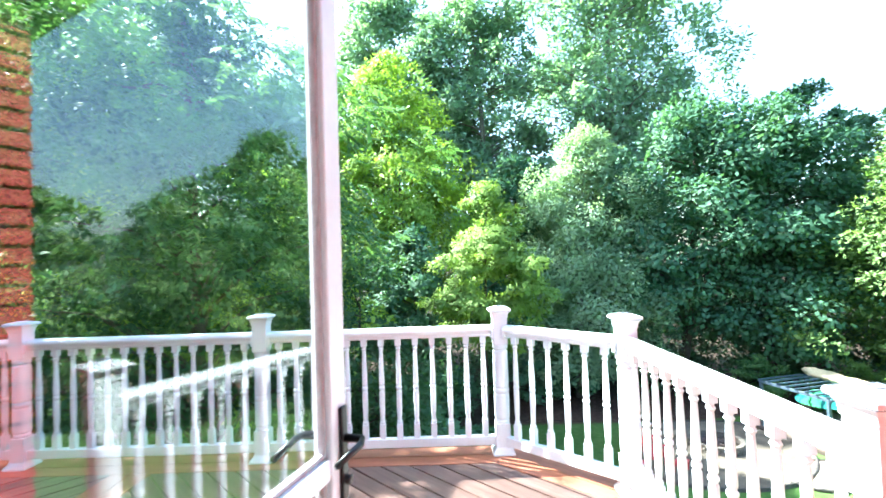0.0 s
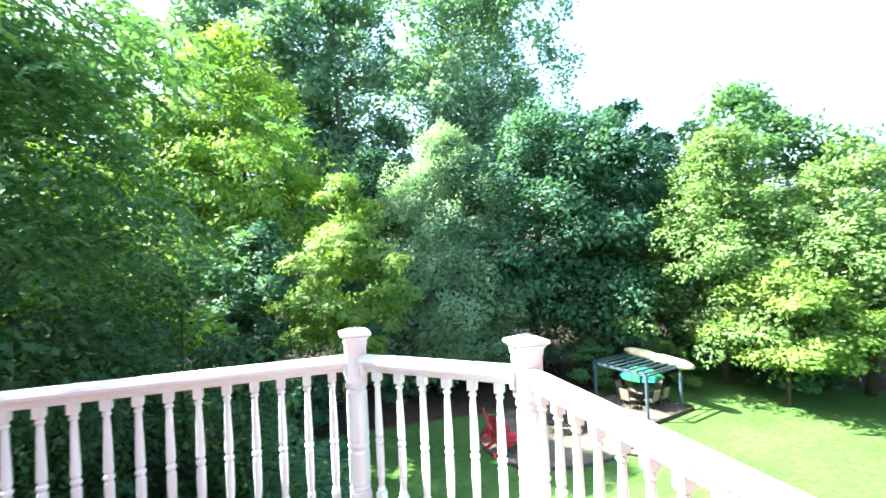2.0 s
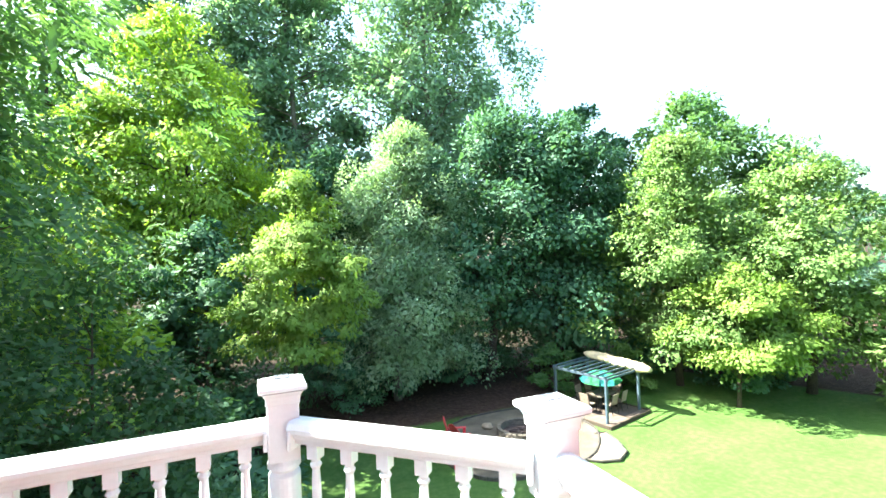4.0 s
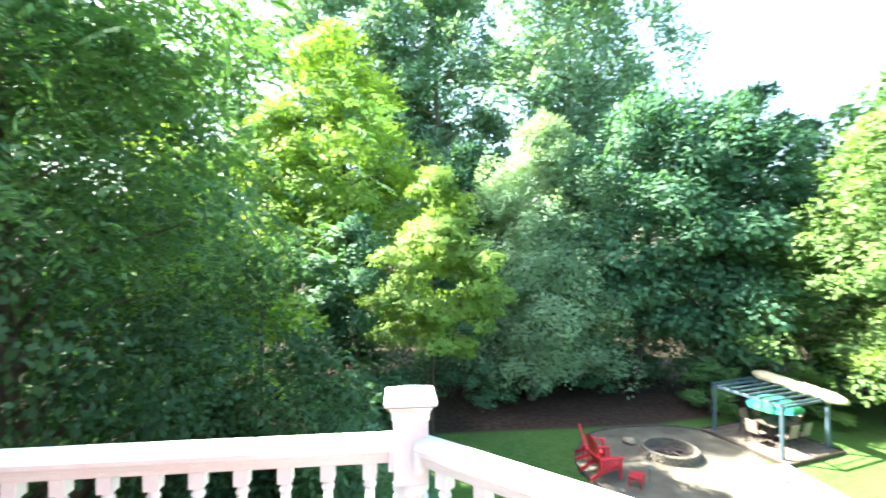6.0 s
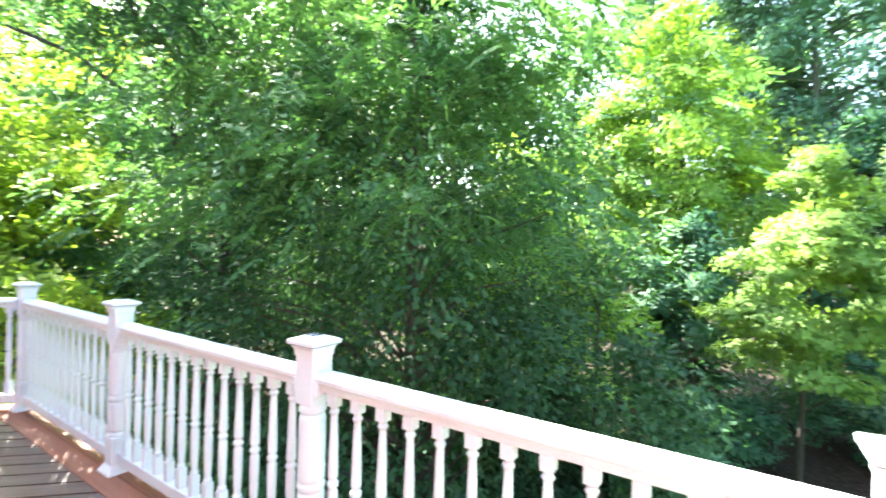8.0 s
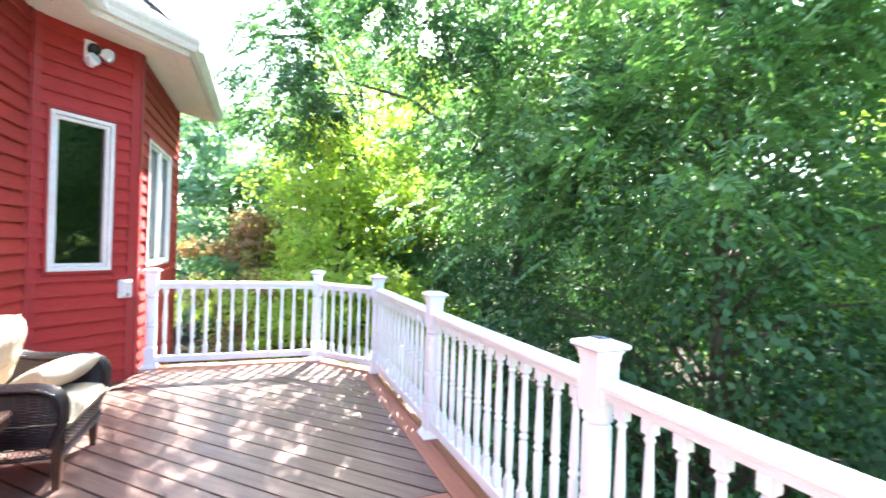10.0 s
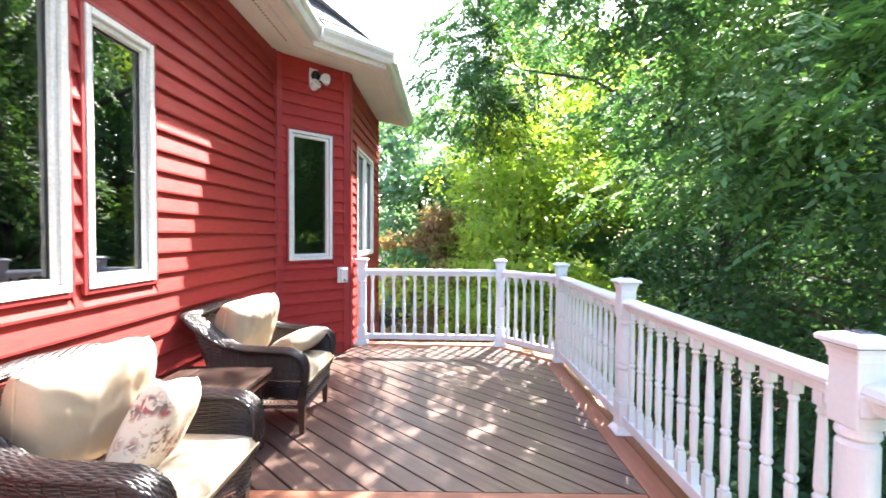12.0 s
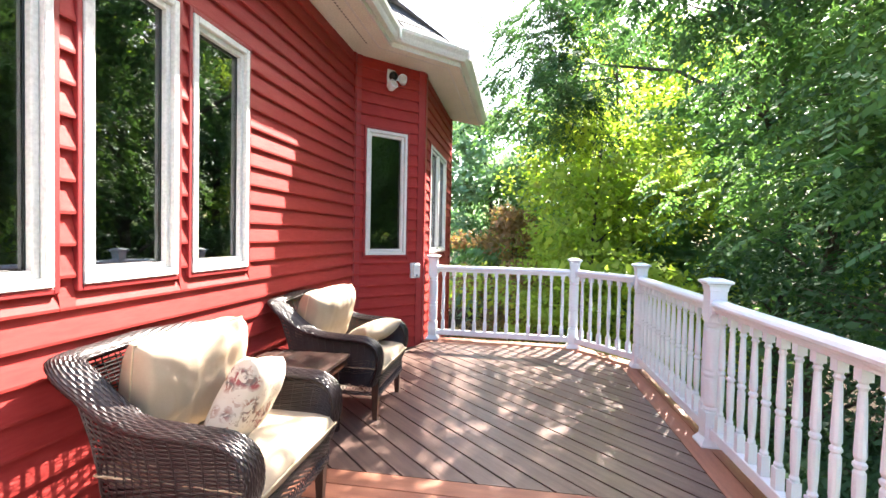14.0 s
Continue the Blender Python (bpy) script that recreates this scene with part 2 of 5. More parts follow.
def ground_material():
    """Lawn in the open, mulch under the trees, and leaf litter with the wood's shade put into its colour."""
    m, nt, b = material("ground")
    co = mapped(nt)
    sep = nt.nodes.new("ShaderNodeSeparateXYZ")
    nt.links.new(co, sep.inputs[0])
    n1 = node(nt, "ShaderNodeTexNoise", Scale=0.45, Detail=5.0)
    n2 = node(nt, "ShaderNodeTexNoise", Scale=5.0, Detail=8.0)
    n3 = node(nt, "ShaderNodeTexNoise", Scale=45.0, Detail=6.0)
    for n in (n1, n2, n3):
        nt.links.new(co, n.inputs["Vector"])

    def calc(op, a, c=None, d=None):
        k = nt.nodes.new("ShaderNodeMath")
        k.operation = op
        for s, v in zip(k.inputs, (a, c, d)):
            if v is None:
                continue
            if isinstance(v, bpy.types.NodeSocket):
                nt.links.new(v, s)
            else:
                s.default_value = v
        return k.outputs[0]

    # the lawn ends along a curve beyond the patio
    x, y = sep.outputs[0], sep.outputs[1]
    edge = calc("MULTIPLY_ADD", calc("MAXIMUM", calc("SUBTRACT", x, 14.0), 0.0), 0.19, 22.2)
    far = calc("SUBTRACT", y, edge)
    far = calc("MULTIPLY_ADD", n2.outputs[0], 0.8, far)
    side = calc("SUBTRACT", calc("MULTIPLY_ADD", y, 0.493, x), 38.1)
    side = calc("MULTIPLY_ADD", n2.outputs[0], 0.8, side)
    left = calc("SUBTRACT", calc("MULTIPLY_ADD", y, 0.05, 0.6), x)
    soil = calc("MAXIMUM", calc("MAXIMUM", far, side), left)
    soil = calc("MULTIPLY", soil, 2.5)
    fine = mixed(nt, 0.5, n2.outputs[0], n3.outputs[0])
    grass = ramp(nt, fine, [(0.3, (0.052, 0.120, 0.028)), (0.5, (0.084, 0.165, 0.042)), (0.72, (0.140, 0.215, 0.075))])
    patch = ramp(nt, n1.outputs[0], [(0.35, (0.86, 0.9, 0.8)), (0.65, (1.15, 1.05, 1.1))])
    grass = mixed(nt, 1.0, grass, patch, "MULTIPLY")
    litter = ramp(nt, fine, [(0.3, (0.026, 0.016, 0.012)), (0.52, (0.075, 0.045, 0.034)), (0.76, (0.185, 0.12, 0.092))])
    # leaf litter outside the mulch bed, colour darkened to stand for the wood's shade
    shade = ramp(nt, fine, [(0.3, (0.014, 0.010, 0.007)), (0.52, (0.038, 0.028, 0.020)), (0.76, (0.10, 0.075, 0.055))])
    # mulch bed keeps its full colour; past x 5.5 and y 25.8 the darkened one
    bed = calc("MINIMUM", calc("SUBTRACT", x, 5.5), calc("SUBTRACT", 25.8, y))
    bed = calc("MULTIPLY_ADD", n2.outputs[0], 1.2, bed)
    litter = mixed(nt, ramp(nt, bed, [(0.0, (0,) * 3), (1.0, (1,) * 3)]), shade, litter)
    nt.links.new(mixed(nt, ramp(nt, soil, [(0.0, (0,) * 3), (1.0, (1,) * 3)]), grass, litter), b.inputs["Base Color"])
    b.inputs["Roughness"].default_value = 0.95
    b.inputs["Specular IOR Level"].default_value = 0.1
    bumped(nt, b, n3.outputs[0], 0.8, 0.05)
    return m


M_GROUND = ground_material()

# ---- mesh helpers ----


def part(name, bm, mat, parent=None, label="", smooth=False):
    me = bpy.data.meshes.new(name)
    bm.to_mesh(me)
    bm.free()
    me.materials.append(mat)
    if smooth:
        me.shade_smooth()
    ob = new(name, me)
    if parent is not None:
        ob.parent = parent
    if label:
        ob["label"] = label
    return ob


def raw(name, verts, faces, mat, parent=None, smooth=False):
    """A mesh object from numpy arrays (faces all of one size)."""
    me = bpy.data.meshes.new(name)
    verts, faces = np.asarray(verts, dtype=np.float32), np.asarray(faces, dtype=np.int32)
    n, k = faces.shape
    me.vertices.add(len(verts))
    me.vertices.foreach_set("co", verts.ravel())
    me.loops.add(n * k)
    me.loops.foreach_set("vertex_index", faces.ravel())
    me.polygons.add(n)
    me.polygons.foreach_set("loop_start", np.arange(0, n * k, k, dtype=np.int32))
    me.update(calc_edges=True)
    me.validate()
    me.materials.append(mat)
    if smooth:
        me.shade_smooth()
    ob = new(name, me)
    if parent is not None:
        ob.parent = parent
    return ob


def thing(name, label, category, at=(0, 0, 0), turn=0.0, group="", kind=""):
    ob = new(name)
    ob.matrix_basis = pose(*at, 0, 0, turn)
    return tagged(ob, label, category, group, kind)


def box(bm, x0, x1, y0, y1, z0, z1, m=None):
    vs = [bm.verts.new((x, y, z)) for z in (z0, z1) for y in (y0, y1) for x in (x0, x1)]
    for f in ((0, 2, 3, 1), (4, 5, 7, 6), (0, 1, 5, 4), (2, 6, 7, 3), (0, 4, 6, 2), (1, 3, 7, 5)):
        bm.faces.new([vs[i] for i in f])
    if m is not None:
        for v in vs:
            v.co = m @ v.co
    return vs


def soft_box(x0, x1, y0, y1, z0, z1, r=0.004, seg=2, m=None):
    bm = bmesh.new()
    box(bm, x0, x1, y0, y1, z0, z1, m)
    bmesh.ops.bevel(bm, geom=bm.edges[:], offset=r, segments=seg, affect="EDGES", profile=0.5)
    return bm


def prism(bm, poly, z0, z1):
    a = [bm.verts.new((p[0], p[1], z0)) for p in poly]
    b = [bm.verts.new((p[0], p[1], z1)) for p in poly]
    n = len(poly)
    bm.faces.new(b)
    bm.faces.new(a[::-1])
    for i in range(n):
        bm.faces.new((a[i], a[(i + 1) % n], b[(i + 1) % n], b[i]))


def sweep(bm, rings, close=True, caps=True):
    """Joins rings of points into a skin."""
    vs = [[bm.verts.new(p) for p in r] for r in rings]
    k = len(rings[0])
    for a, b in zip(vs, vs[1:]):
        for i in range(k if close else k - 1):
            j = (i + 1) % k
            bm.faces.new((a[i], a[j], b[j], b[i]))
    if caps and close:
        bm.faces.new(vs[0][::-1])
        bm.faces.new(vs[-1])
    return vs


def lathe(bm, profile, seg, cx=0.0, cy=0.0, square=()):
    """Turned work about z: (radius, z) rows."""
    rings = []
    for r, z in profile:
        rings.append([(cx + r * math.cos(2 * math.pi * (i + 0.5) / seg), cy + r * math.sin(2 * math.pi * (i + 0.5) / seg), z) for i in range(seg)])
    sweep(bm, rings)


def tube(bm, pts, radii, seg=6):
    pts = [Vector(p) for p in pts]
    rings, up = [], Vector((0.3, 0.2, 0.93))
    for i, p in enumerate(pts):
        d = (pts[min(i + 1, len(pts) - 1)] - pts[max(i - 1, 0)]).normalized()
        a = d.cross(up)
        a = a.normalized() if a.length > 1e-3 else Vector((1, 0, 0))
        b = d.cross(a)
        r = radii[i] if isinstance(radii, (list, tuple)) else radii
        rings.append([p + (a * math.cos(2 * math.pi * k / seg) + b * math.sin(2 * math.pi * k / seg)) * r for k in range(seg)])
    sweep(bm, rings)


def clip_poly(poly, a, b, c):
    """The part of a convex polygon where a x + b y <= c."""
    out = []
    for i, p in enumerate(poly):
        q = poly[(i + 1) % len(poly)]
        dp, dq = a * p[0] + b * p[1] - c, a * q[0] + b * q[1] - c
        if dp <= 0:
            out.append(p)
        if dp * dq < 0:
            t = dp / (dp - dq)
            out.append((p[0] + (q[0] - p[0]) * t, p[1] + (q[1] - p[1]) * t))
    return out


def inside_convex(poly, shape):
    """Clips poly to a convex shape given counter-clockwise."""
    for i, p in enumerate(shape):
        q = shape[(i + 1) % len(shape)]
        a, b = q[1] - p[1], -(q[0] - p[0])
        poly = clip_poly(poly, a, b, a * p[0] + b * p[1])
        if len(poly) < 3:
            return []
    return poly


# ---- ground ----


def height(x, y):
    """The yard falls from the house to the flat lawn."""
    d = max(0.0, min(1.0, (y - 0.5 + 0.6 * max(0.0, x - 3.0)) / 12.0))
    s = d * d * (3 - 2 * d)
    far = max(0.0, math.hypot(x - 14, y - 12) - 26)
    return -3.3 - 3.25 * s + min(far, 60.0) * 0.03 + 0.06 * noise.noise((x * 0.15, y * 0.15, 0))


def make_ground():
    cut = [-1200, -400, -150] + [-80 + 2.0 * i for i in range(81)] + [150, 400, 1200]
    n = len(cut)
    v = [(x, y, height(x, y)) for y in cut for x in cut]
    f = [(j * n + i, j * n + i + 1, (j + 1) * n + i + 1, (j + 1) * n + i) for j in range(n - 1) for i in range(n - 1)]
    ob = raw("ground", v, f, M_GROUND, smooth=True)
    tagged(ob, "green lawn sloping away with brown mulch under the trees", "ground", kind="structure")
    return ob


ground = make_ground()
YARD = -6.46  # top of the patio

# ---- house ----
WALL_Y = 0.37
SOFFIT_Z = 3.25
TOP_Z, SILL_Z = 2.47, 1.065
DOOR = (1.235, 2.12)
COURSE = 0.127
walls = {}


def wall(name, p0, p1, z0, z1, openings, thick, label):
    """A wall from p0 to p1, outer face to the left of the way from p0 to p1 turned; openings (u0, u1, z0, z1)."""
    d = Vector((p1[0] - p0[0], p1[1] - p0[1], 0))
    length = d.length
    e = thing(name, label, "wall", (p0[0], p0[1], 0), math.degrees(math.atan2(d.y, d.x)), kind="structure")
    bm = bmesh.new()
    us = sorted({0.0, length, *[o[0] for o in openings], *[o[1] for o in openings]})
    for a, b in zip(us, us[1:]):
        mid = (a + b) / 2
        gaps = sorted((o[2], o[3]) for o in openings if o[0] < mid < o[1])
        low = z0
        for g0, g1 in gaps:
            if g0 > low:
                box(bm, a, b, -thick, 0, low, g0)
            low = g1
        if low < z1:
            box(bm, a, b, -thick, 0, low, z1)
    part("wall_core", bm, M_ROOM, e)
    walls[name] = (e, length, openings)
    return e


def frame_bars(u0, u1, z0, z1, w, y0, y1, r=0.003):
    """Four bars of a rectangular frame, as one bevelled mesh."""
    bm = bmesh.new()
    box(bm, u0, u0 + w, y0, y1, z0, z1)
    box(bm, u1 - w, u1, y0, y1, z0, z1)
    box(bm, u0 + w, u1 - w, y0, y1, z0, z0 + w)
    box(bm, u0 + w, u1 - w, y0, y1, z1 - w, z1)
    bmesh.ops.bevel(bm, geom=bm.edges[:], offset=r, segments=1, affect="EDGES")
    return bm


def window(name, host, u0, u1, z0, z1, mullion=False, label="white casement window with dark reflecting glass in red casing"):
    """A casement: red casing, white frame, sash, pane and crank-side stop."""
    w = new(name)
    w.parent = None
    w.matrix_basis = host.matrix_basis.copy()
    tagged(w, label, "window", "windows of the house", "structure")
    part("casing", frame_bars(u0 - 0.024, u1 + 0.024, z0 - 0.024, z1 + 0.024, 0.024, -0.02, 0.034), M_REDTRIM, w, "red painted casing")
    part("window_frame", frame_bars(u0 + 0.002, u1 - 0.002, z0 + 0.002, z1 - 0.002, 0.036, -0.06, 0.041, 0.004), M_TRIM, w, "white vinyl frame")
    panes = [(u0 + 0.04, u1 - 0.04)]
    if mullion:
        mid = (u0 + u1) / 2
        part("mullion", soft_box(mid - 0.03, mid + 0.03, -0.06, 0.036, z0 + 0.04, z1 - 0.04), M_TRIM, w)
        panes = [(u0 + 0.04, mid - 0.032), (mid + 0.032, u1 - 0.04)]
    for a, b in panes:
        s = part("sash", frame_bars(a, b, z0 + 0.04, z1 - 0.04, 0.030, -0.05, 0.020, 0.004), M_TRIM, w, "white sash")
        bm = bmesh.new()
        box(bm, a + 0.028, b - 0.028, -0.020, -0.014, z0 + 0.068, z1 - 0.068)
        part("pane", bm, M_PANE, s, "dark reflecting glass")
        part("stop", frame_bars(a + 0.03, b - 0.03, z0 + 0.07, z1 - 0.07, 0.006, -0.012, -0.006, 0.002), M_BLACK, s, "thin dark glazing strip")
    return w


P_CORNER = (-3.07, WALL_Y)
P_BAY = (-3.72, 1.00)
P_FAR = (-5.95, 1.00)
U = lambda x: 3.2 - x  # along the long wall, from its east end
MAIN_WINDOWS = [(U(0.785), U(0.221)), (U(0.102), U(-0.426)), (U(-0.528), U(-1.05))]
main_open = [(a, b, SILL_Z, TOP_Z) for a, b in MAIN_WINDOWS] + [(U(DOOR[1]), U(DOOR[0]), 0.0, 2.12)]
GROUND_WALL = -4.6


def flip_wall(name, a, b, openings, label, thick=0.17):
    return wall(name, a, b, GROUND_WALL, 3.3, openings, thick, label)


# outer faces look to +y in the walls' own frames, so each runs from its west end to its east end
main = flip_wall("wall_north", P_CORNER, (3.2, WALL_Y), [(6.27 - b, 6.27 - a, c, d) for a, b, c, d in main_open], "red lap-sided house wall beside the deck")
bay = flip_wall("wall_bay", P_BAY, P_CORNER, [(0.905 - 0.665, 0.905 - 0.135, SILL_Z, TOP_Z)], "red lap-sided angled bay wall with white floodlight")
front = flip_wall("wall_bay_front", P_FAR, P_BAY, [(0.62, 1.88, SILL_Z, TOP_Z)], "red lap-sided bay front wall behind the rail")
bay_west = wall("wall_bay_west", (P_FAR[0], -4.0), P_FAR, GROUND_WALL, 3.3, [], 0.17, "red lap-sided house wall at the far end")
bm = bmesh.new()
box(bm, 3.2, 3.37, -4.0, 0.37, GROUND_WALL, 3.3)
tagged(part("wall_east", bm, M_REDTRIM), "plain red house end wall", "wall", kind="structure")
bm = bmesh.new()
box(bm, P_FAR[0], 3.37, -4.2, -4.0, GROUND_WALL, 3.3)
tagged(part("wall_south", bm, M_ROOM), "plain plastered back wall of the room", "wall", kind="structure")
bm = bmesh.new()
prism(bm, [(-5.94, -3.99), (3.19, -3.99), (3.19, 0.20), (-2.99, 0.20), (-3.65, 0.84), (-5.94, 0.84)], -0.20, -0.02)
tagged(part("floor", bm, M_ROOMFLOOR), "brown wooden floor of the room inside", "floor", kind="structure")
bm = bmesh.new()
prism(bm, [(-5.94, -3.99), (3.19, -3.99), (3.19, 0.20), (-2.99, 0.20), (-3.65, 0.84), (-5.94, 0.84)], 2.7, 2.8)
tagged(part("ceiling", bm, M_ROOM), "plain plastered ceiling of the room inside", "ceiling", kind="structure")

for i, (a, b) in enumerate(MAIN_WINDOWS):
    window("window_%d" % (i + 1), main, 6.27 - b, 6.27 - a, SILL_Z, TOP_Z)
window("window_4", bay, 0.905 - 0.665, 0.905 - 0.135, SILL_Z, TOP_Z)
window("window_5", front, 0.62, 1.88, SILL_Z, TOP_Z, True, "white double casement window of the bay seen edge-on")

# a wing of the house east of the deck, seen mirrored in the open door
wing_link = wall("wall_wing_link", (3.37, WALL_Y), (4.6, WALL_Y), GROUND_WALL, 3.3, [], 0.12, "red lap-sided wall between the house and its wing")
wing_west = wall("wall_wing_west", (4.6, WALL_Y + 0.002), (4.6, 1.52), GROUND_WALL, 3.3, [], 0.12, "red lap-sided side wall of the house wing")
wing_north = wall("wall_wing_north", (4.6, 1.52), (7.6, 1.52), GROUND_WALL, 3.3, [], 0.12, "red lap-sided front wall of the house wing")
wing_east = wall("wall_wing_east", (7.6, 1.52), (7.6, -4.2), GROUND_WALL, 3.3, [], 0.12, "red lap-sided end wall of the house wing")
bm = bmesh.new()
prism(bm, [(3.38, -4.2), (7.85, -4.2), (7.85, 1.82), (4.35, 1.82), (4.35, 0.66), (3.38, 0.66)], 3.305, 3.42)
tagged(part("roof_wing", bm, M_ROOF), "grey shingled roof of the house wing", "roof", kind="structure")

# soffit, fascia, gutter and roof follow the wall line
OVER = 0.45


def offset_line(d):
    """The wall line moved out by d: far west, bay corner, inner corner, east."""
    t = math.tan(math.radians(22.1))
    return [(P_FAR[0] - d, 1.0 + d), (P_BAY[0] + d * t, 1.0 + d), (P_CORNER[0] + d * t, WALL_Y + d), (3.4, WALL_Y + d)]


def band(name, d0, d1, z0, z1, mat, label, category="eave"):
    bm = bmesh.new()
    a, b = offset_line(d0), offset_line(d1)
    rings = [[(p[0], p[1], z0), (q[0], q[1], z0), (q[0], q[1], z1), (p[0], p[1], z1)] for p, q in zip(a, b)]
    sweep(bm, rings)
    bmesh.ops.recalc_face_normals(bm, faces=bm.faces[:])
    return tagged(part(name, bm, mat), label, category, kind="structure")


band("soffit", 0.0, OVER - 0.012, SOFFIT_Z, SOFFIT_Z + 0.02, M_SOFFIT, "beige vented soffit under the eave")
band("soffit_trim", 0.30, 0.318, SOFFIT_Z - 0.006, SOFFIT_Z - 0.001, M_GUTTER, "narrow white strip along the soffit")
band("fascia", OVER - 0.012, OVER + 0.006, SOFFIT_Z - 0.02, SOFFIT_Z + 0.15, M_GUTTER, "white fascia board along the eave")


def make_gutter():
    e = thing("gutter", "white aluminium gutter with moulded face along the eave", "gutter", kind="structure")
    prof = [(0.006, 0.03), (0.06, 0.03), (0.075, 0.06), (0.082, 0.085), (0.11, 0.12), (0.118, 0.15), (0.105, 0.15), (0.095, 0.125), (0.065, 0.09), (0.058, 0.045), (0.006, 0.045)]
    lines = [offset_line(OVER + d) for d, _ in prof]
    rings = [[(lines[k][i][0], lines[k][i][1], SOFFIT_Z + prof[k][1]) for k in range(len(prof))] for i in range(4)]
    bm = bmesh.new()
    sweep(bm, rings)
    part("trough", bm, M_GUTTER, e)
    bm = bmesh.new()
    a = offset_line(OVER + 0.118)
    for i in (1, 2):
        box(bm, a[i][0] - 0.03, a[i][0] + 0.03, a[i][1] - 0.012, a[i][1] + 0.004, SOFFIT_Z + 0.03, SOFFIT_Z + 0.155)
    part("corner_joint", bm, M_TRIM, e)


make_gutter()


def soffit_vents():
    e = thing("soffit_vent", "row of small dark vent slots in the beige soffit", "vent", kind="structure")
    bm = bmesh.new()
    for i in range(90):
        x = P_CORNER[0] + 0.25 + i * 0.05
        box(bm, x, x + 0.02, WALL_Y + 0.20, WALL_Y + 0.215, SOFFIT_Z - 0.003, SOFFIT_Z - 0.0005)
    part("slots", bm, M_BLACK, e)


soffit_vents()


def make_roof():
    e = thing("roof", "grey asphalt shingle roof above the eave", "roof", kind="structure")
    tan = 0.85
    rows = [(OVER + 0.05, SOFFIT_Z + 0.14), (-2.2, SOFFIT_Z + 0.14 + tan * 2.65)]
    bm = bmesh.new()
    a, b = offset_line(rows[0][0]), offset_line(rows[1][0])
    # east part, hip over the bay, west part
    for i in range(3):
        pts = [(*a[i], rows[0][1]), (*a[i + 1], rows[0][1]), (*b[i + 1], rows[1][1]), (*b[i], rows[1][1])]
        vs = [bm.verts.new(p) for p in pts] + [bm.verts.new((p[0], p[1], p[2] - 0.03)) for p in pts]
        bm.faces.new(vs[:4]), bm.faces.new(vs[7:3:-1])
        for k in range(4):
            bm.faces.new((vs[k], vs[(k + 1) % 4], vs[4 + (k + 1) % 4], vs[4 + k]))
    part("roof_deck", bm, M_ROOF, e)
    rnd = random.Random(4)
    # shingles on the nearest courses
    for i in range(1, 3):
        p, q = Vector(a[i]), Vector(a[i + 1])
        run = (q - p)
        out = Vector((run.y, -run.x)).normalized()
        if out.y > 0:
            out = -out
        for row in range(7):
            d = row * 0.14
            u = (0.08 if row % 2 else 0.0)
            while u < min(run.length, 3.2) - 0.3:
                c = p + run.normalized() * (u + (d * 0.4)) + out * d
                w = 0.29
                z = rows[0][1] + d * tan + 0.004
                m = Matrix.Translation((c.x, c.y, z)) @ Matrix.Rotation(math.atan2(run.y, run.x), 4, "Z") @ Matrix.Rotation(-math.atan(tan), 4, "X")
                bm = bmesh.new()
                box(bm, 0, w, -0.15, 0.005, 0.002, 0.012 + rnd.random() * 0.006, m)
                part("shingle", bm, M_ROOF, e)
                u += 0.30
    return e


def siding(host, length, openings, z0=-0.291, z1=3.25, skip=0.0):
    """Lap boards, each its own piece, cut round the openings."""
    rows = int((z1 - z0) / COURSE) + 1
    for r in range(rows):
        a = z0 + r * COURSE
        b = min(a + COURSE, z1)
        if b - a < 0.01:
            continue
        spans = [(0.0, length, a, b)]
        for o in openings:
            m0, m1 = o[0] - 0.025, o[1] + 0.025
            zlo, zhi = o[2] - 0.025 if o[2] > 0.1 else -1.0, o[3] + 0.025
            if a < zhi - 0.004 and b > zlo + 0.004:
                nxt = []
                for c0, c1, ca, cb in spans:
                    if c1 <= m0 or c0 >= m1:
                        nxt.append((c0, c1, ca, cb))
                        continue
                    if m0 > c0:
                        nxt.append((c0, m0, ca, cb))
                    if m1 < c1:
                        nxt.append((m1, c1, ca, cb))
                    if ca < zlo - 0.006:
                        nxt.append((m0, m1, ca, zlo - 0.001))
                    if cb > zhi + 0.006:
                        nxt.append((m0, m1, zhi + 0.005, cb))
                spans = [c for c in nxt if c[1] - c[0] > 0.01]
        for c0, c1, ca, cb in spans:
            bm = bmesh.new()
            prof = [(0.001, ca - 0.008), (0.029, ca - 0.008), (0.030, ca + 0.004), (0.005, cb + 0.001), (0.001, cb + 0.001)]
            sweep(bm, [[(u, y, z) for y, z in prof] for u in (c0 + 0.001, c1 - 0.001)])
            bmesh.ops.recalc_face_normals(bm, faces=bm.faces[:])
            part("siding_board", bm, M_RED, host)


def corner_trim(name, x, y, turn, w=0.07):
    bm = soft_box(-w / 2, w / 2, -0.005, 0.024, -0.3, SOFFIT_Z - 0.002, 0.003)
    ob = part(name, bm, M_REDTRIM)
    ob.matrix_basis = pose(x, y, 0, 0, 0, turn)
    tagged(ob, "red vertical corner trim of the house", "trim", kind="structure")


corner_trim("trim", -3.035, WALL_Y + 0.004, 0, 0.06)
corner_trim("trim", -3.094, WALL_Y + 0.030, -44, 0.06)
corner_trim("trim", -3.682, 0.972, -44, 0.085)
corner_trim("trim", -3.77, 1.006, 0, 0.085)
corner_trim("trim", -5.91, 1.006, 0, 0.085)
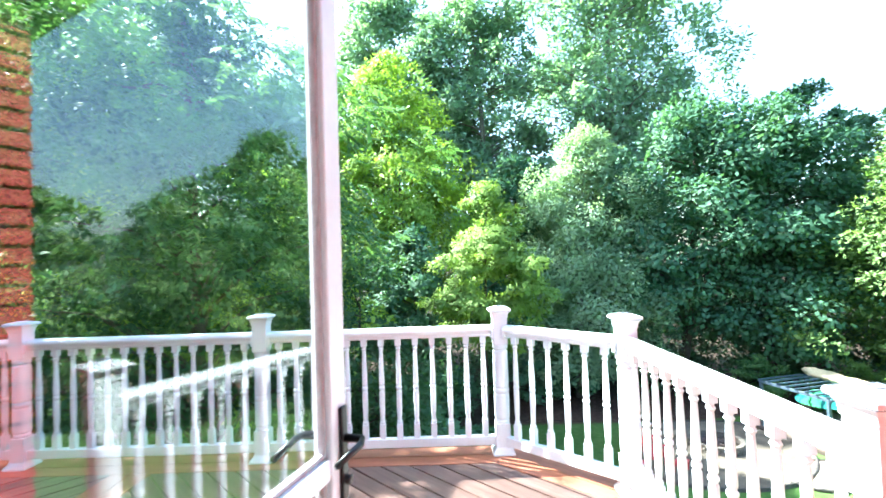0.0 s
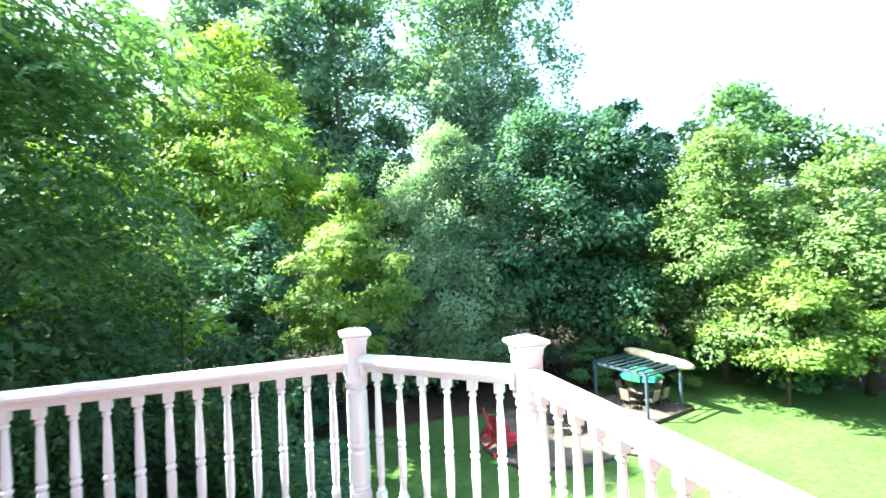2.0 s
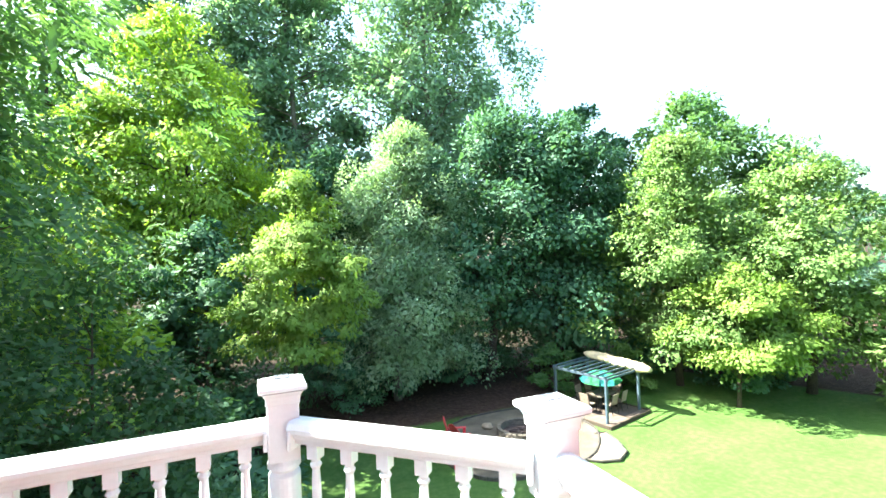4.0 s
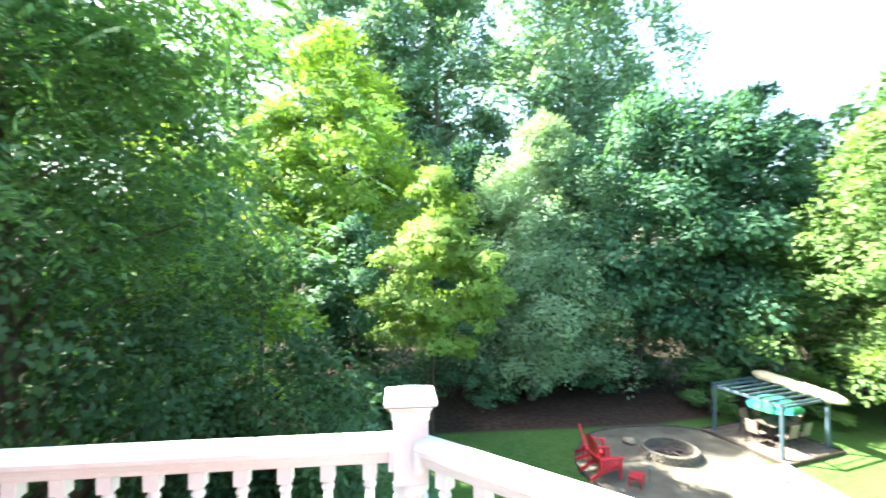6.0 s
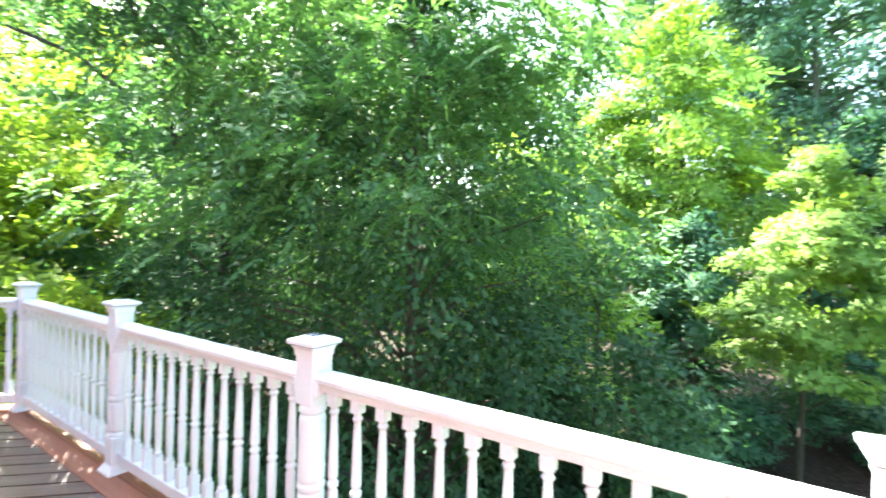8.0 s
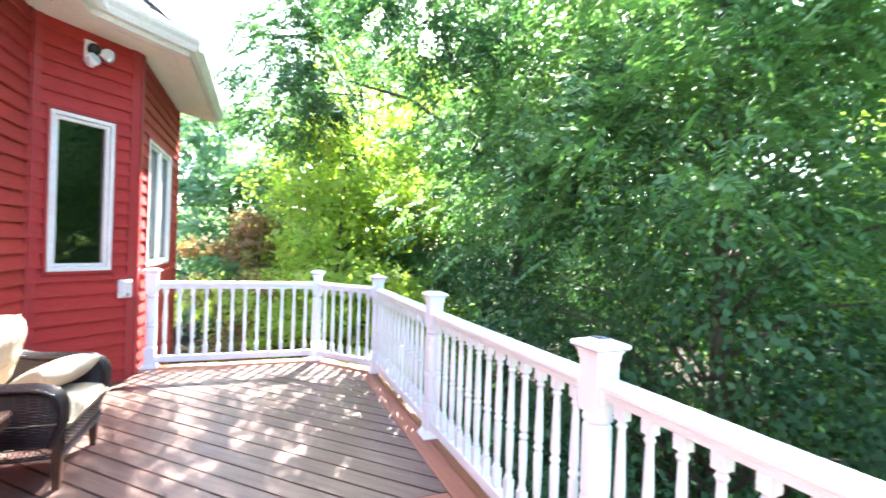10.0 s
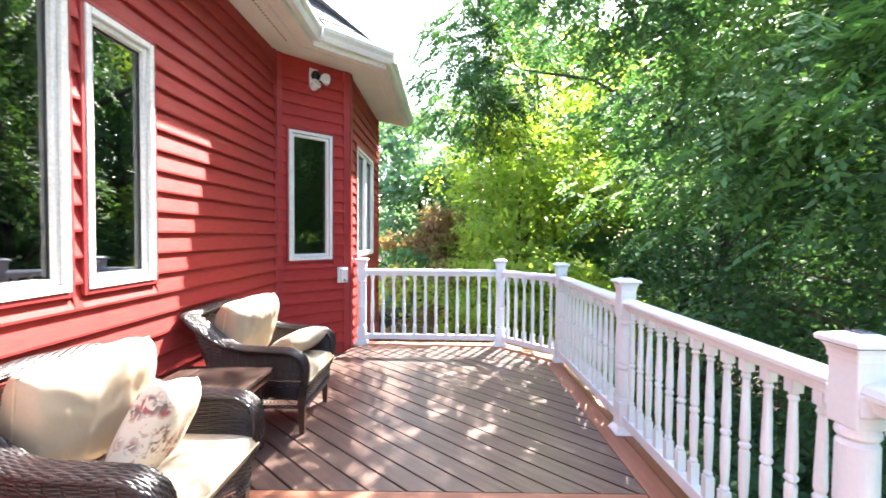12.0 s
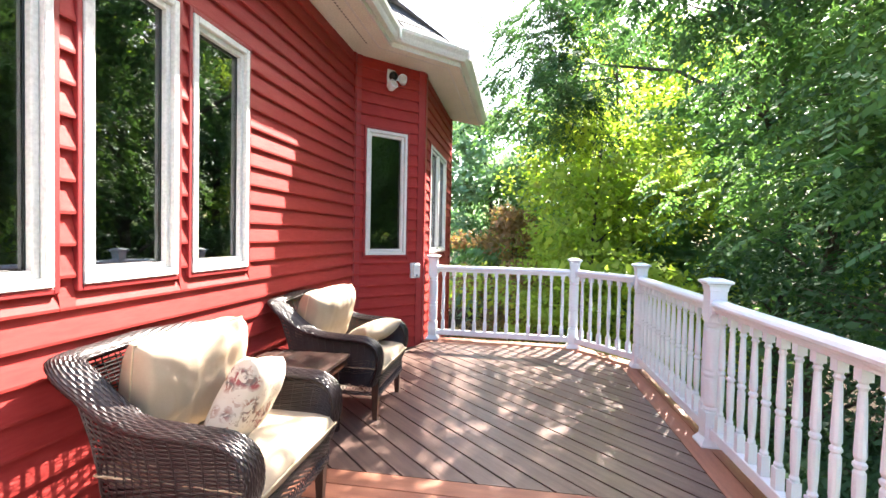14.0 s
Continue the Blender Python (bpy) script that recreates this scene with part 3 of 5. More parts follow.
for xx in (DOOR[0] - 0.035, DOOR[1] + 0.035):
    bm = soft_box(xx - 0.04, xx + 0.04, 0.20, 0.40, 0.0, 2.16, 0.003)
    tagged(part("door_jamb", bm, M_TRIM), "white door jamb", "door frame", kind="structure")
bm = soft_box(DOOR[0] - 0.075, DOOR[1] + 0.075, 0.20, 0.40, 2.12, 2.20, 0.003)
tagged(part("door_head", bm, M_TRIM), "white door head", "door frame", kind="structure")


def make_door():
    """The open glazed door: stiles, rails, two panes, lever handle."""
    hinge, edge = Vector((1.271, 0.39)), Vector((1.455, 1.075))
    d = edge - hinge
    w = d.length
    e = thing("door_1", "white glazed storm door standing open with black lever handle", "door", (hinge.x, hinge.y, 0.01), math.degrees(math.atan2(d.y, d.x)), kind="structure")
    t = 0.022
    part("stile", soft_box(w - 0.070, w, -t, t, 0.02, 2.08, 0.005), M_DOORWHITE, e)
    part("stile", soft_box(0, 0.030, -t, t, 0.02, 2.08, 0.005), M_DOORWHITE, e)
    part("rail", soft_box(0.031, w - 0.071, -t, t, 0.02, 0.14, 0.005), M_DOORWHITE, e)
    part("rail", soft_box(0.031, w - 0.071, -t + 0.002, t - 0.002, 0.945, 0.992, 0.005), M_DOORWHITE, e)
    part("rail", soft_box(0.031, w - 0.071, -t, t, 2.0, 2.08, 0.005), M_DOORWHITE, e)
    for z0, z1 in ((0.14, 0.945), (0.992, 2.0)):
        part("gasket", frame_bars(0.029, w - 0.069, z0, z1, 0.010, -0.009, 0.009, 0.002), M_GASKET, e, "grey glazing gasket")
        bm = bmesh.new()
        box(bm, 0.031, w - 0.071, -0.003, 0.003, z0 + 0.002, z1 - 0.002)
        part("pane", bm, M_GLASS, e, "clear glass pane")
    h = part("handle_plate", soft_box(w - 0.040, w - 0.012, -t - 0.010, -t, 0.885, 1.09, 0.004), M_BLACK, e, "black handle plate")
    bm = bmesh.new()
    tube(bm, [(w - 0.026, -t - 0.008, 1.02), (w - 0.026, -t - 0.05, 1.02), (w - 0.05, -t - 0.058, 1.018), (w - 0.14, -t - 0.05, 1.01)], [0.010, 0.009, 0.008, 0.007], 8)
    part("lever", bm, M_BLACK, h, "black lever", True)
    bm = bmesh.new()
    tube(bm, [(w - 0.026, t, 1.02), (w - 0.026, t + 0.05, 1.02), (w - 0.05, t + 0.058, 1.018), (w - 0.14, t + 0.05, 1.01)], [0.010, 0.009, 0.008, 0.007], 8)
    part("lever", bm, M_BLACK, h, "black lever", True)
    bm = bmesh.new()
    lathe(bm, [(0.011, 0), (0.011, 0.012), (0.008, 0.014)], 10)
    bmesh.ops.transform(bm, matrix=pose(w - 0.026, -t - 0.009, 0.93, 90), verts=bm.verts)
    part("lock", bm, M_BLACK, h, "black lock cylinder")
    for z in (0.25, 1.05, 1.85):
        bm = bmesh.new()
        lathe(bm, [(0.009, 0), (0.009, 0.09)], 8, -0.006, 0.0)
        bmesh.ops.translate(bm, vec=(0, 0, z), verts=bm.verts)
        part("hinge", bm, M_BLACK, e)


make_door()

# ---- deck ----
POSTS = {"A": (-3.94, 1.12), "B": (-3.89, 2.83), "C": (-3.20, 3.40), "D": (-1.43, 3.40), "E": (0.345, 3.40), "F": (2.10, 3.405), "G": (2.78, 2.77), "H": (2.78, 1.17)}
EDGE = 0.11


def out_point(name, dx, dy):
    return (POSTS[name][0] + dx, POSTS[name][1] + dy)


RIM = [(2.89, 0.40), (2.89, 2.82), (2.145, 3.51), (-3.245, 3.51), (-4.0, 2.88), (-4.05, 1.035)]
NEAR = [(-3.70, 1.03), (-3.03, 0.40)]


def deck_frame():
    e = thing("deck", "raised deck of grey-brown diagonal boards with reddish border boards", "deck", kind="structure")
    bm = bmesh.new()
    prism(bm, RIM + [(-3.75, 1.03), (-3.05, 0.385), (2.89, 0.385)], -0.30, -0.034)
    part("deck_frame", bm, M_JOIST, e)
    for (a, b) in zip(RIM, RIM[1:]):
        a, b = Vector(a), Vector(b)
        d = b - a
        bm = soft_box(0, d.length, -0.002, 0.022, -0.31, -0.002, 0.003, 1)
        p = part("fascia_board", bm, M_BORDER, e)
        p.matrix_basis = pose(a.x, a.y, 0, 0, 0, math.degrees(math.atan2(d.y, d.x))) @ Matrix.Rotation(math.pi, 4, "X") @ Matrix.Translation((0, 0, 0.312))
    for x, y in ((2.6, 2.7), (2.1, 3.2), (-3.1, 3.2), (-0.5, 3.2), (-3.8, 2.7), (-3.9, 1.3), (2.6, 0.9)):
        g = height(x, y)
        part("support_post", soft_box(x - 0.07, x + 0.07, y - 0.07, y + 0.07, g - 0.3, -0.30, 0.006, 1), M_JOIST, e)
    return e


deck = deck_frame()


def deck_boards():
    """Diagonal boards either way from a breaker board, with a border of two boards."""
    inset = 0.285
    east = [(2.89 - inset, 0.392), (2.89 - inset, 2.82 - 0.12), (2.145 - 0.12, 3.51 - inset), (-0.37, 3.51 - inset), (-0.37, 0.392)]
    rnd = random.Random(11)
    pitch, gap = 0.143, 0.013
    for ang in (45.0, -45.0):
        # the east part, or the west part with its corner cut along the bay
        c, s = math.cos(radians(ang)), math.sin(radians(ang))
        convex = east if ang < 0 else [(-0.66, 0.392), (-0.66, 3.225), (-3.127, 3.225), (-3.745, 2.762), (-3.785, 1.05), (-3.66, 1.03), (-3.02, 0.392)]
        for k in range(-45, 46):
            o = k * pitch
            quad = [(c * a - s * b, s * a + c * b) for a, b in ((-8, o + gap / 2), (8, o + gap / 2), (8, o + pitch - gap / 2), (-8, o + pitch - gap / 2))]
            area = sum(p[0] * q[1] - q[0] * p[1] for p, q in zip(convex, convex[1:] + convex[:1]))
            poly = inside_convex(quad, convex if area > 0 else convex[::-1])
            if len(poly) < 3:
                continue
            bm = bmesh.new()
            lift = rnd.uniform(-0.0008, 0.0008)
            loc = [(c * p[0] + s * p[1], -s * p[0] + c * p[1]) for p in poly]
            prism(bm, loc, -0.030 + lift, lift)
            bmesh.ops.recalc_face_normals(bm, faces=bm.faces[:])
            p = part("deck_board", bm, M_BOARD, deck)
            p.matrix_basis = pose(0, 0, 0, 0, 0, ang)
    # border, breaker and wall-side boards
    rim = RIM

    def inset_line(d):
        out = []
        n = len(rim)
        for i, p in enumerate(rim):
            p = Vector(p)
            a = (p - Vector(rim[i - 1])).normalized() if i else None
            b = (Vector(rim[i + 1]) - p).normalized() if i < n - 1 else None
            na = Vector((-a.y, a.x)) if a else None
            nb = Vector((-b.y, b.x)) if b else None
            if na and nb:
                m = (na + nb).normalized()
                out.append(p + m * d / m.dot(na))
            else:
                out.append(p + (na or nb) * d)
        return out

    for d0, d1 in ((0.0, 0.138), (0.144, 0.281)):
        a, b = inset_line(d0), inset_line(d1)
        for i in range(len(rim) - 1):
            quad = [a[i], a[i + 1], b[i + 1], b[i]]
            d = (a[i + 1] - a[i]).normalized()
            quad[0] = quad[0] + d * 0.002
            quad[3] = quad[3] + d * 0.002
            ang = math.atan2(d.y, d.x)
            c, s = math.cos(ang), math.sin(ang)
            loc = [(c * p[0] + s * p[1], -s * p[0] + c * p[1]) for p in quad]
            bm = bmesh.new()
            prism(bm, loc, -0.031, 0.001)
            bmesh.ops.recalc_face_normals(bm, faces=bm.faces[:])
            p = part("border_board", bm, M_BORDER, deck)
            p.matrix_basis = pose(0, 0, 0, 0, 0, math.degrees(ang))
    for x0, x1 in ((-0.655, -0.518), (-0.512, -0.375)):
        bm = soft_box(0, 2.83, x0, x1, -0.031, 0.001, 0.002, 1)
        p = part("border_board", bm, M_BORDER, deck)
        p.matrix_basis = pose(0, 0.393, 0, 0, 0, 90) @ Matrix.Scale(-1, 4, (0, 1, 0))


deck_boards()

# ---- railing ----

def baluster_mesh():
    bm = bmesh.new()
    box(bm, -0.0205, 0.0205, -0.0205, 0.0205, 0.0, 0.12)
    box(bm, -0.0205, 0.0205, -0.0205, 0.0205, 0.692, 0.745)
    lathe(bm, [(0.0165, 0.118), (0.0215, 0.135), (0.0150, 0.148), (0.0185, 0.20), (0.0205, 0.29), (0.0205, 0.355), (0.0150, 0.368), (0.0225, 0.378), (0.0225, 0.390),
               (0.0150, 0.400), (0.0205, 0.415), (0.0195, 0.46), (0.0150, 0.62), (0.0130, 0.656), (0.0205, 0.670), (0.0140, 0.682), (0.0190, 0.694)], 10)
    me = bpy.data.meshes.new("baluster")
    bm.to_mesh(me)
    bm.free()
    me.materials.append(M_WHITE)
    return me


BAL = baluster_mesh()


def railing(a, b, count):
    pa, pb = Vector(POSTS[a]), Vector(POSTS[b])
    d = pb - pa
    length, ang = d.length, math.degrees(math.atan2(d.y, d.x))
    e = thing("railing", "white vinyl deck railing panel with %s turned balusters between two posts" % ("six" if count < 8 else "many"), "railing", (pa.x, pa.y, 0), ang, "railing panels round the deck")
    i0, i1 = 0.050, length - 0.050
    prof = [(-0.030, 0.868), (0.030, 0.868), (0.034, 0.882), (0.043, 0.890), (0.045, 0.905), (0.036, 0.922), (0.018, 0.931), (0, 0.933), (-0.018, 0.931), (-0.036, 0.922), (-0.045, 0.905), (-0.043, 0.890), (-0.034, 0.882)]
    bm = bmesh.new()
    sweep(bm, [[(u, y, z) for y, z in prof] for u in (i0, i1)])
    part("top_rail", bm, M_WHITE, e)
    part("under_rail", soft_box(i0, i1, -0.024, 0.024, 0.850, 0.8675, 0.003, 1), M_WHITE, e)
    part("bottom_rail", soft_box(i0, i1, -0.026, 0.026, 0.060, 0.126, 0.006, 2), M_WHITE, e)
    for i in range(count):
        u = (i + 1) * length / (count + 1)
        ob = new("baluster", BAL)
        ob.parent = e
        ob.matrix_basis = pose(u, 0, 0.110)
    for u in (0.0, length):
        s = 1 if u == 0 else -1
        part("bracket", soft_box(min(u + s * 0.052, u + s * 0.068), max(u + s * 0.052, u + s * 0.068), -0.048, 0.048, 0.832, 0.898, 0.004, 1), M_WHITE, e)
    return e


def post(name):
    x, y = POSTS[name]
    e = thing("railing_post", "square white vinyl post with ringed shaft, flared cap and base skirt", "post", (x, y, 0), 0, "posts round the deck")
    part("shaft_head", soft_box(-0.052, 0.052, -0.052, 0.052, 0.79, 1.0, 0.004), M_WHITE, e)
    part("shaft_foot", soft_box(-0.052, 0.052, -0.052, 0.052, 0.012, 0.22, 0.004), M_WHITE, e)
    bm = bmesh.new()
    lathe(bm, [(0.050, 0.219), (0.054, 0.235), (0.047, 0.25), (0.055, 0.262), (0.0555, 0.42), (0.051, 0.435), (0.057, 0.450), (0.057, 0.462), (0.051, 0.475),
               (0.0555, 0.49), (0.054, 0.735), (0.046, 0.75), (0.056, 0.762), (0.056, 0.775), (0.050, 0.791)], 24)
    part("shaft", bm, M_WHITE, e, smooth=False)
    cap = part("cap", cap_mesh(), M_WHITE, e)
    part("cap_band", frame_bars_flat(0.0745, 0.004, 1.0305, 1.0350), M_SOLAR, cap, "thin grey band under the cap")
    part("solar_cell", soft_box(-0.025, 0.025, -0.025, 0.025, 1.067, 1.071, 0.001, 1), M_SOLAR, cap, "small grey square solar cell")
    bm = bmesh.new()
    rings = []
    for r, z in ((0.078, 0.0), (0.078, 0.012), (0.066, 0.030), (0.056, 0.045), (0.0535, 0.052)):
        rings.append([(r * a, r * b, z) for a, b in ((-1, -1), (1, -1), (1, 1), (-1, 1))])
    sweep(bm, rings)
    part("skirt", bm, M_WHITE, e)
    return e


def frame_bars_flat(r, w, z0, z1):
    """A thin square ring lying flat."""
    bm = bmesh.new()
    box(bm, -r, r, -r, -r + w, z0, z1)
    box(bm, -r, r, r - w, r, z0, z1)
    box(bm, -r, -r + w, -r + w, r - w, z0, z1)
    box(bm, r - w, r, -r + w, r - w, z0, z1)
    return bm


def cap_mesh():
    bm = bmesh.new()
    rings = []
    for r, z in ((0.0525, 0.985), (0.056, 0.987), (0.056, 0.998), (0.058, 1.012), (0.064, 1.024), (0.070, 1.030), (0.078, 1.0355), (0.079, 1.046), (0.076, 1.051), (0.030, 1.066), (0.028, 1.067)):
        rings.append([(r * a, r * b, z) for a, b in ((-1, -1), (1, -1), (1, 1), (-1, 1))])
    sweep(bm, rings)
    bmesh.ops.bevel(bm, geom=[e for e in bm.edges if abs(e.verts[0].co.z - e.verts[1].co.z) > 0.001 or e.verts[0].co.z > 1.04], offset=0.002, segments=1, affect="EDGES")
    return bm


for key in POSTS:
    post(key)
for a, b, n in (("A", "B", 12), ("B", "C", 6), ("C", "D", 13), ("D", "E", 13), ("E", "F", 13), ("F", "G", 6), ("G", "H", 12)):
    railing(a, b, n)

# ---- deck furniture ----


def weave(bm, surf, nu, nv, pitch_v, lift=0.0022, half=0.0036, stakes=26.0, alt=0):
    """Woven strands that run along u of surf(u, v) -> (point, normal), passing over and under."""
    for j in range(nv):
        v = (j + 0.5) / nv
        rings = []
        for i in range(nu + 1):
            u = i / nu
            p, n, side = surf(u, v)
            w = math.sin(math.pi * u * stakes + math.pi * (j % 2) + alt)
            c = p + n * (lift * w)
            rings.append([c - side * half, c + n * 0.0022, c + side * half, c - n * 0.002])
        sweep(bm, rings, True, False)


def arm_path(s):
    """The rolled top edge of the chair, from one arm's foot round the back to the other (s 0 to 1)."""
    pts = [(-0.385, 0.335, 0.27), (-0.385, 0.385, 0.40), (-0.390, 0.375, 0.51), (-0.395, 0.29, 0.570), (-0.395, 0.12, 0.582), (-0.400, -0.08, 0.595), (-0.400, -0.21, 0.635),
           (-0.398, -0.335, 0.710), (-0.400, -0.440, 0.785), (-0.355, -0.475, 0.802), (-0.18, -0.472, 0.812), (0.0, -0.470, 0.822)]
    pts = pts + [(-x, y, z) for x, y, z in pts[-2::-1]]
    f = s * (len(pts) - 1)
    i = min(int(f), len(pts) - 2)
    t = f - i
    p0, p1, p2, p3 = (Vector(pts[max(0, min(len(pts) - 1, k))]) for k in (i - 1, i, i + 1, i + 2))
    return 0.5 * ((2 * p1) + (p2 - p0) * t + (2 * p0 - 5 * p1 + 4 * p2 - p3) * t * t + (3 * p1 - p0 - 3 * p2 + p3) * t ** 3)


def chair_frame_at(s):
    p = arm_path(s)
    d = (arm_path(min(1, s + 0.004)) - arm_path(max(0, s - 0.004))).normalized()
    outward = Vector((p.x / 0.42, (p.y / 0.46) if p.y < -0.15 else 0.0, 0))
    outward = (outward - d * outward.dot(d)).normalized()
    return p, d, outward, d.cross(outward).normalized()


def wicker_armchair(at, turn, label, extras):
    e = thing("armchair", label, "armchair", at, turn, "wicker armchairs along the house wall")
    # rolled edge
    def roll(u, v):
        p, d, o, n = chair_frame_at(u)
        a = 2 * math.pi * v
        rad = o * math.cos(a) * 0.064 + n * math.sin(a) * 0.020
        nor = (o * math.cos(a) / 0.064 + n * math.sin(a) / 0.020).normalized()
        side = d.cross(nor).normalized()
        return p + rad + o * 0.014, nor, side
    bm = bmesh.new()
    rings = []
    for i in range(121):
        rings.append([roll(i / 120, k / 14)[0] for k in range(14)])
    sweep(bm, rings)
    weave(bm, roll, 240, 26, 0.009, 0.0020, 0.0046, 120.0)
    part("rolled_edge", bm, M_WICKER, e, smooth=False)

    def wall_surface(offset):
        def f(u, v):
            p, d, o, n = chair_frame_at(0.035 + 0.93 * u)
            top = p + o * (0.012 + offset) - Vector((0, 0, 0.012))
            foot = Vector((p.x * 0.86, max(-0.325, min(0.36, p.y * 0.93)), 0.235)) + o * offset
            bow = math.sin(v * math.pi) * -0.02
            q = foot.lerp(top, v) + o * bow
            return q, (o if offset > 0 else -o), Vector((0, 0, 1))
        return f
    for off, nm in ((0.012, "outer_weave"), (-0.030, "inner_weave")):
        bm = bmesh.new()
        f = wall_surface(off)
        for i in range(61):
            tube(bm, [f(i / 60, k / 4)[0] for k in range(5)], 0.0035, 4)
        weave(bm, f, 180, 38, 0.01, 0.0030, 0.0042, 60.0)
        part(nm, bm, M_WICKER, e)
    # seat base and front apron with an openwork row
    part("seat_deck", soft_box(-0.335, 0.335, -0.31, 0.365, 0.255, 0.30, 0.01), M_WICKER, e)
    bm = bmesh.new()
    weave(bm, lambda u, v: (Vector((-0.35 + 0.70 * u, 0.372, 0.235 + 0.075 * v)), Vector((0, 1, 0)), Vector((0, 0, 1))), 120, 8, 0.01, 0.0026, 0.0042, 26.0)
    for k in range(26):
        x = -0.34 + k * 0.0272
        tube(bm, [(x, 0.372, 0.232), (x + 0.013, 0.375, 0.214), (x + 0.027, 0.372, 0.232)], 0.0035, 5)
        tube(bm, [(x, 0.372, 0.196), (x + 0.013, 0.375, 0.214), (x + 0.027, 0.372, 0.196)], 0.0035, 5)
    weave(bm, lambda u, v: (Vector((-0.35 + 0.70 * u, 0.372, 0.172 + 0.024 * v)), Vector((0, 1, 0)), Vector((0, 0, 1))), 120, 3, 0.01, 0.0026, 0.0042, 26.0)
    part("apron", bm, M_WICKER, e)
    for sx in (-1, 1):
        bm = bmesh.new()
        weave(bm, lambda u, v: (Vector((sx * 0.345, -0.32 + 0.68 * u, 0.172 + 0.026 * v)), Vector((sx, 0, 0)), Vector((0, 0, 1))), 120, 3, 0.01, 0.0026, 0.0042, 26.0)
        for k in range(25):
            y = -0.32 + k * 0.0272
            tube(bm, [(sx * 0.347, y, 0.240), (sx * 0.350, y + 0.013, 0.218), (sx * 0.347, y + 0.027, 0.240)], 0.0035, 5)
            tube(bm, [(sx * 0.347, y, 0.198), (sx * 0.350, y + 0.013, 0.218), (sx * 0.347, y + 0.027, 0.198)], 0.0035, 5)
        part("side_skirt", bm, M_WICKER, e)
    for sx in (-1, 1):
        for y in (0.335, -0.285):
            bm = bmesh.new()
            r = [[(sx * 0.325 + a * w, y + b * w + (0.0 if y > 0 else -0.02 * (0.25 - z)), z) for a, b in ((-1, -1), (1, -1), (1, 1), (-1, 1))] for w, z in ((0.018, 0.0), (0.026, 0.18), (0.027, 0.262))]
            sweep(bm, r)
            part("leg", bm, M_LEG, e, "dark tapered wooden leg")
    e.matrix_basis = e.matrix_basis @ Matrix.Diagonal((0.90, 0.89, 1.0, 1))
    return e


def cushion_mesh(w, d, h, seed, pinch=0.06, n=30, crown=0.5, wrinkle=0.006):
    """A stuffed cushion, flat in x and y, with drawn-in edges and creases."""
    bm = bmesh.new()
    grid = {}
    for side in (1, -1):
        for i in range(n + 1):
            for j in range(n + 1):
                u, v = -1 + 2 * i / n, -1 + 2 * j / n
                rim = i in (0, n) or j in (0, n)
                if side < 0 and rim:
                    grid[side, i, j] = grid[1, i, j]
                    continue
                t = ((1 - abs(u) ** 3.4) * (1 - abs(v) ** 3.4)) ** crown
                x = u * w / 2 * (1 - pinch * (1 - abs(v)) * abs(u) ** 3)
                y = v * d / 2 * (1 - pinch * (1 - abs(u)) * abs(v) ** 3)
                k = noise.noise((x * 9 + seed, y * 9, side * 3)) * wrinkle + noise.noise((x * 26, y * 7 + seed, side * 2.0)) * wrinkle * 0.6
                crease = -wrinkle * max(0, math.sin(math.atan2(v, u) * 9 + seed)) * (abs(u) * abs(v)) ** 0.8
                grid[side, i, j] = bm.verts.new((x, y, side * (h / 2 * t) + (k + crease) * t * side))
    for side in (1, -1):
        for i in range(n):
            for j in range(n):
                q = [grid[side, i, j], grid[side, i + 1, j], grid[side, i + 1, j + 1], grid[side, i, j + 1]]
                bm.faces.new(q if side > 0 else q[::-1])
    return bm


def piping_mesh(w, d, pinch=0.06, r=0.005, z=0.0, n=24):
    pts = []
    for k in range(4):
        for i in range(n):
            t = -1 + 2 * i / n
            u, v = ((t, -1), (1, t), (-t, 1), (-1, -t))[k]
            pts.append((u * w / 2 * (1 - pinch * (1 - abs(v)) * abs(u) ** 3), v * d / 2 * (1 - pinch * (1 - abs(u)) * abs(v) ** 3), z))
    pts.append(pts[0])
    bm = bmesh.new()
    tube(bm, pts, r, 6)
    return bm


def cushion(name, m, w, d, h, mat, label, seed, pinch=0.06, crown=0.5, wrinkle=0.006, piped=True, group=""):
    e = thing(name, label, "cushion", group=group)
    e.matrix_basis = m
    part("cover", cushion_mesh(w, d, h, seed, pinch, 34, crown, wrinkle), mat, e, smooth=True)
    if piped:
        part("piping", piping_mesh(w, d, pinch), M_PIPING, e, "tan piping", True)
    return e


CH1, CH2 = (-0.085, 0.93, 0.001), (-1.64, 0.90, 0.001)
CHAIR_LABEL = "dark brown wicker armchair with rolled arms"
wicker_armchair(CH1, 0, CHAIR_LABEL + " beside the side table", 1)
wicker_armchair(CH2, 0, CHAIR_LABEL + " near the bay", 2)


def seat_set(c, turn=0):
    base = pose(*c, 0, 0, turn)
    cushion("seat_cushion", base @ pose(0, 0.015, 0.365), 0.65, 0.69, 0.145, M_CREAM, "cream canvas box seat cushion on a wicker armchair", 3.0, 0.02, 0.22, 0.004, group="seat cushions")


seat_set(CH1), seat_set(CH2)
cushion("back_cushion", pose(*CH1) @ pose(0.0, -0.20, 0.655, 76, 3, -12), 0.53, 0.44, 0.27, M_CREAM, "plump cream back cushion with piping in the wicker armchair", 1.3, 0.04, 0.30, 0.013, group="back cushions")
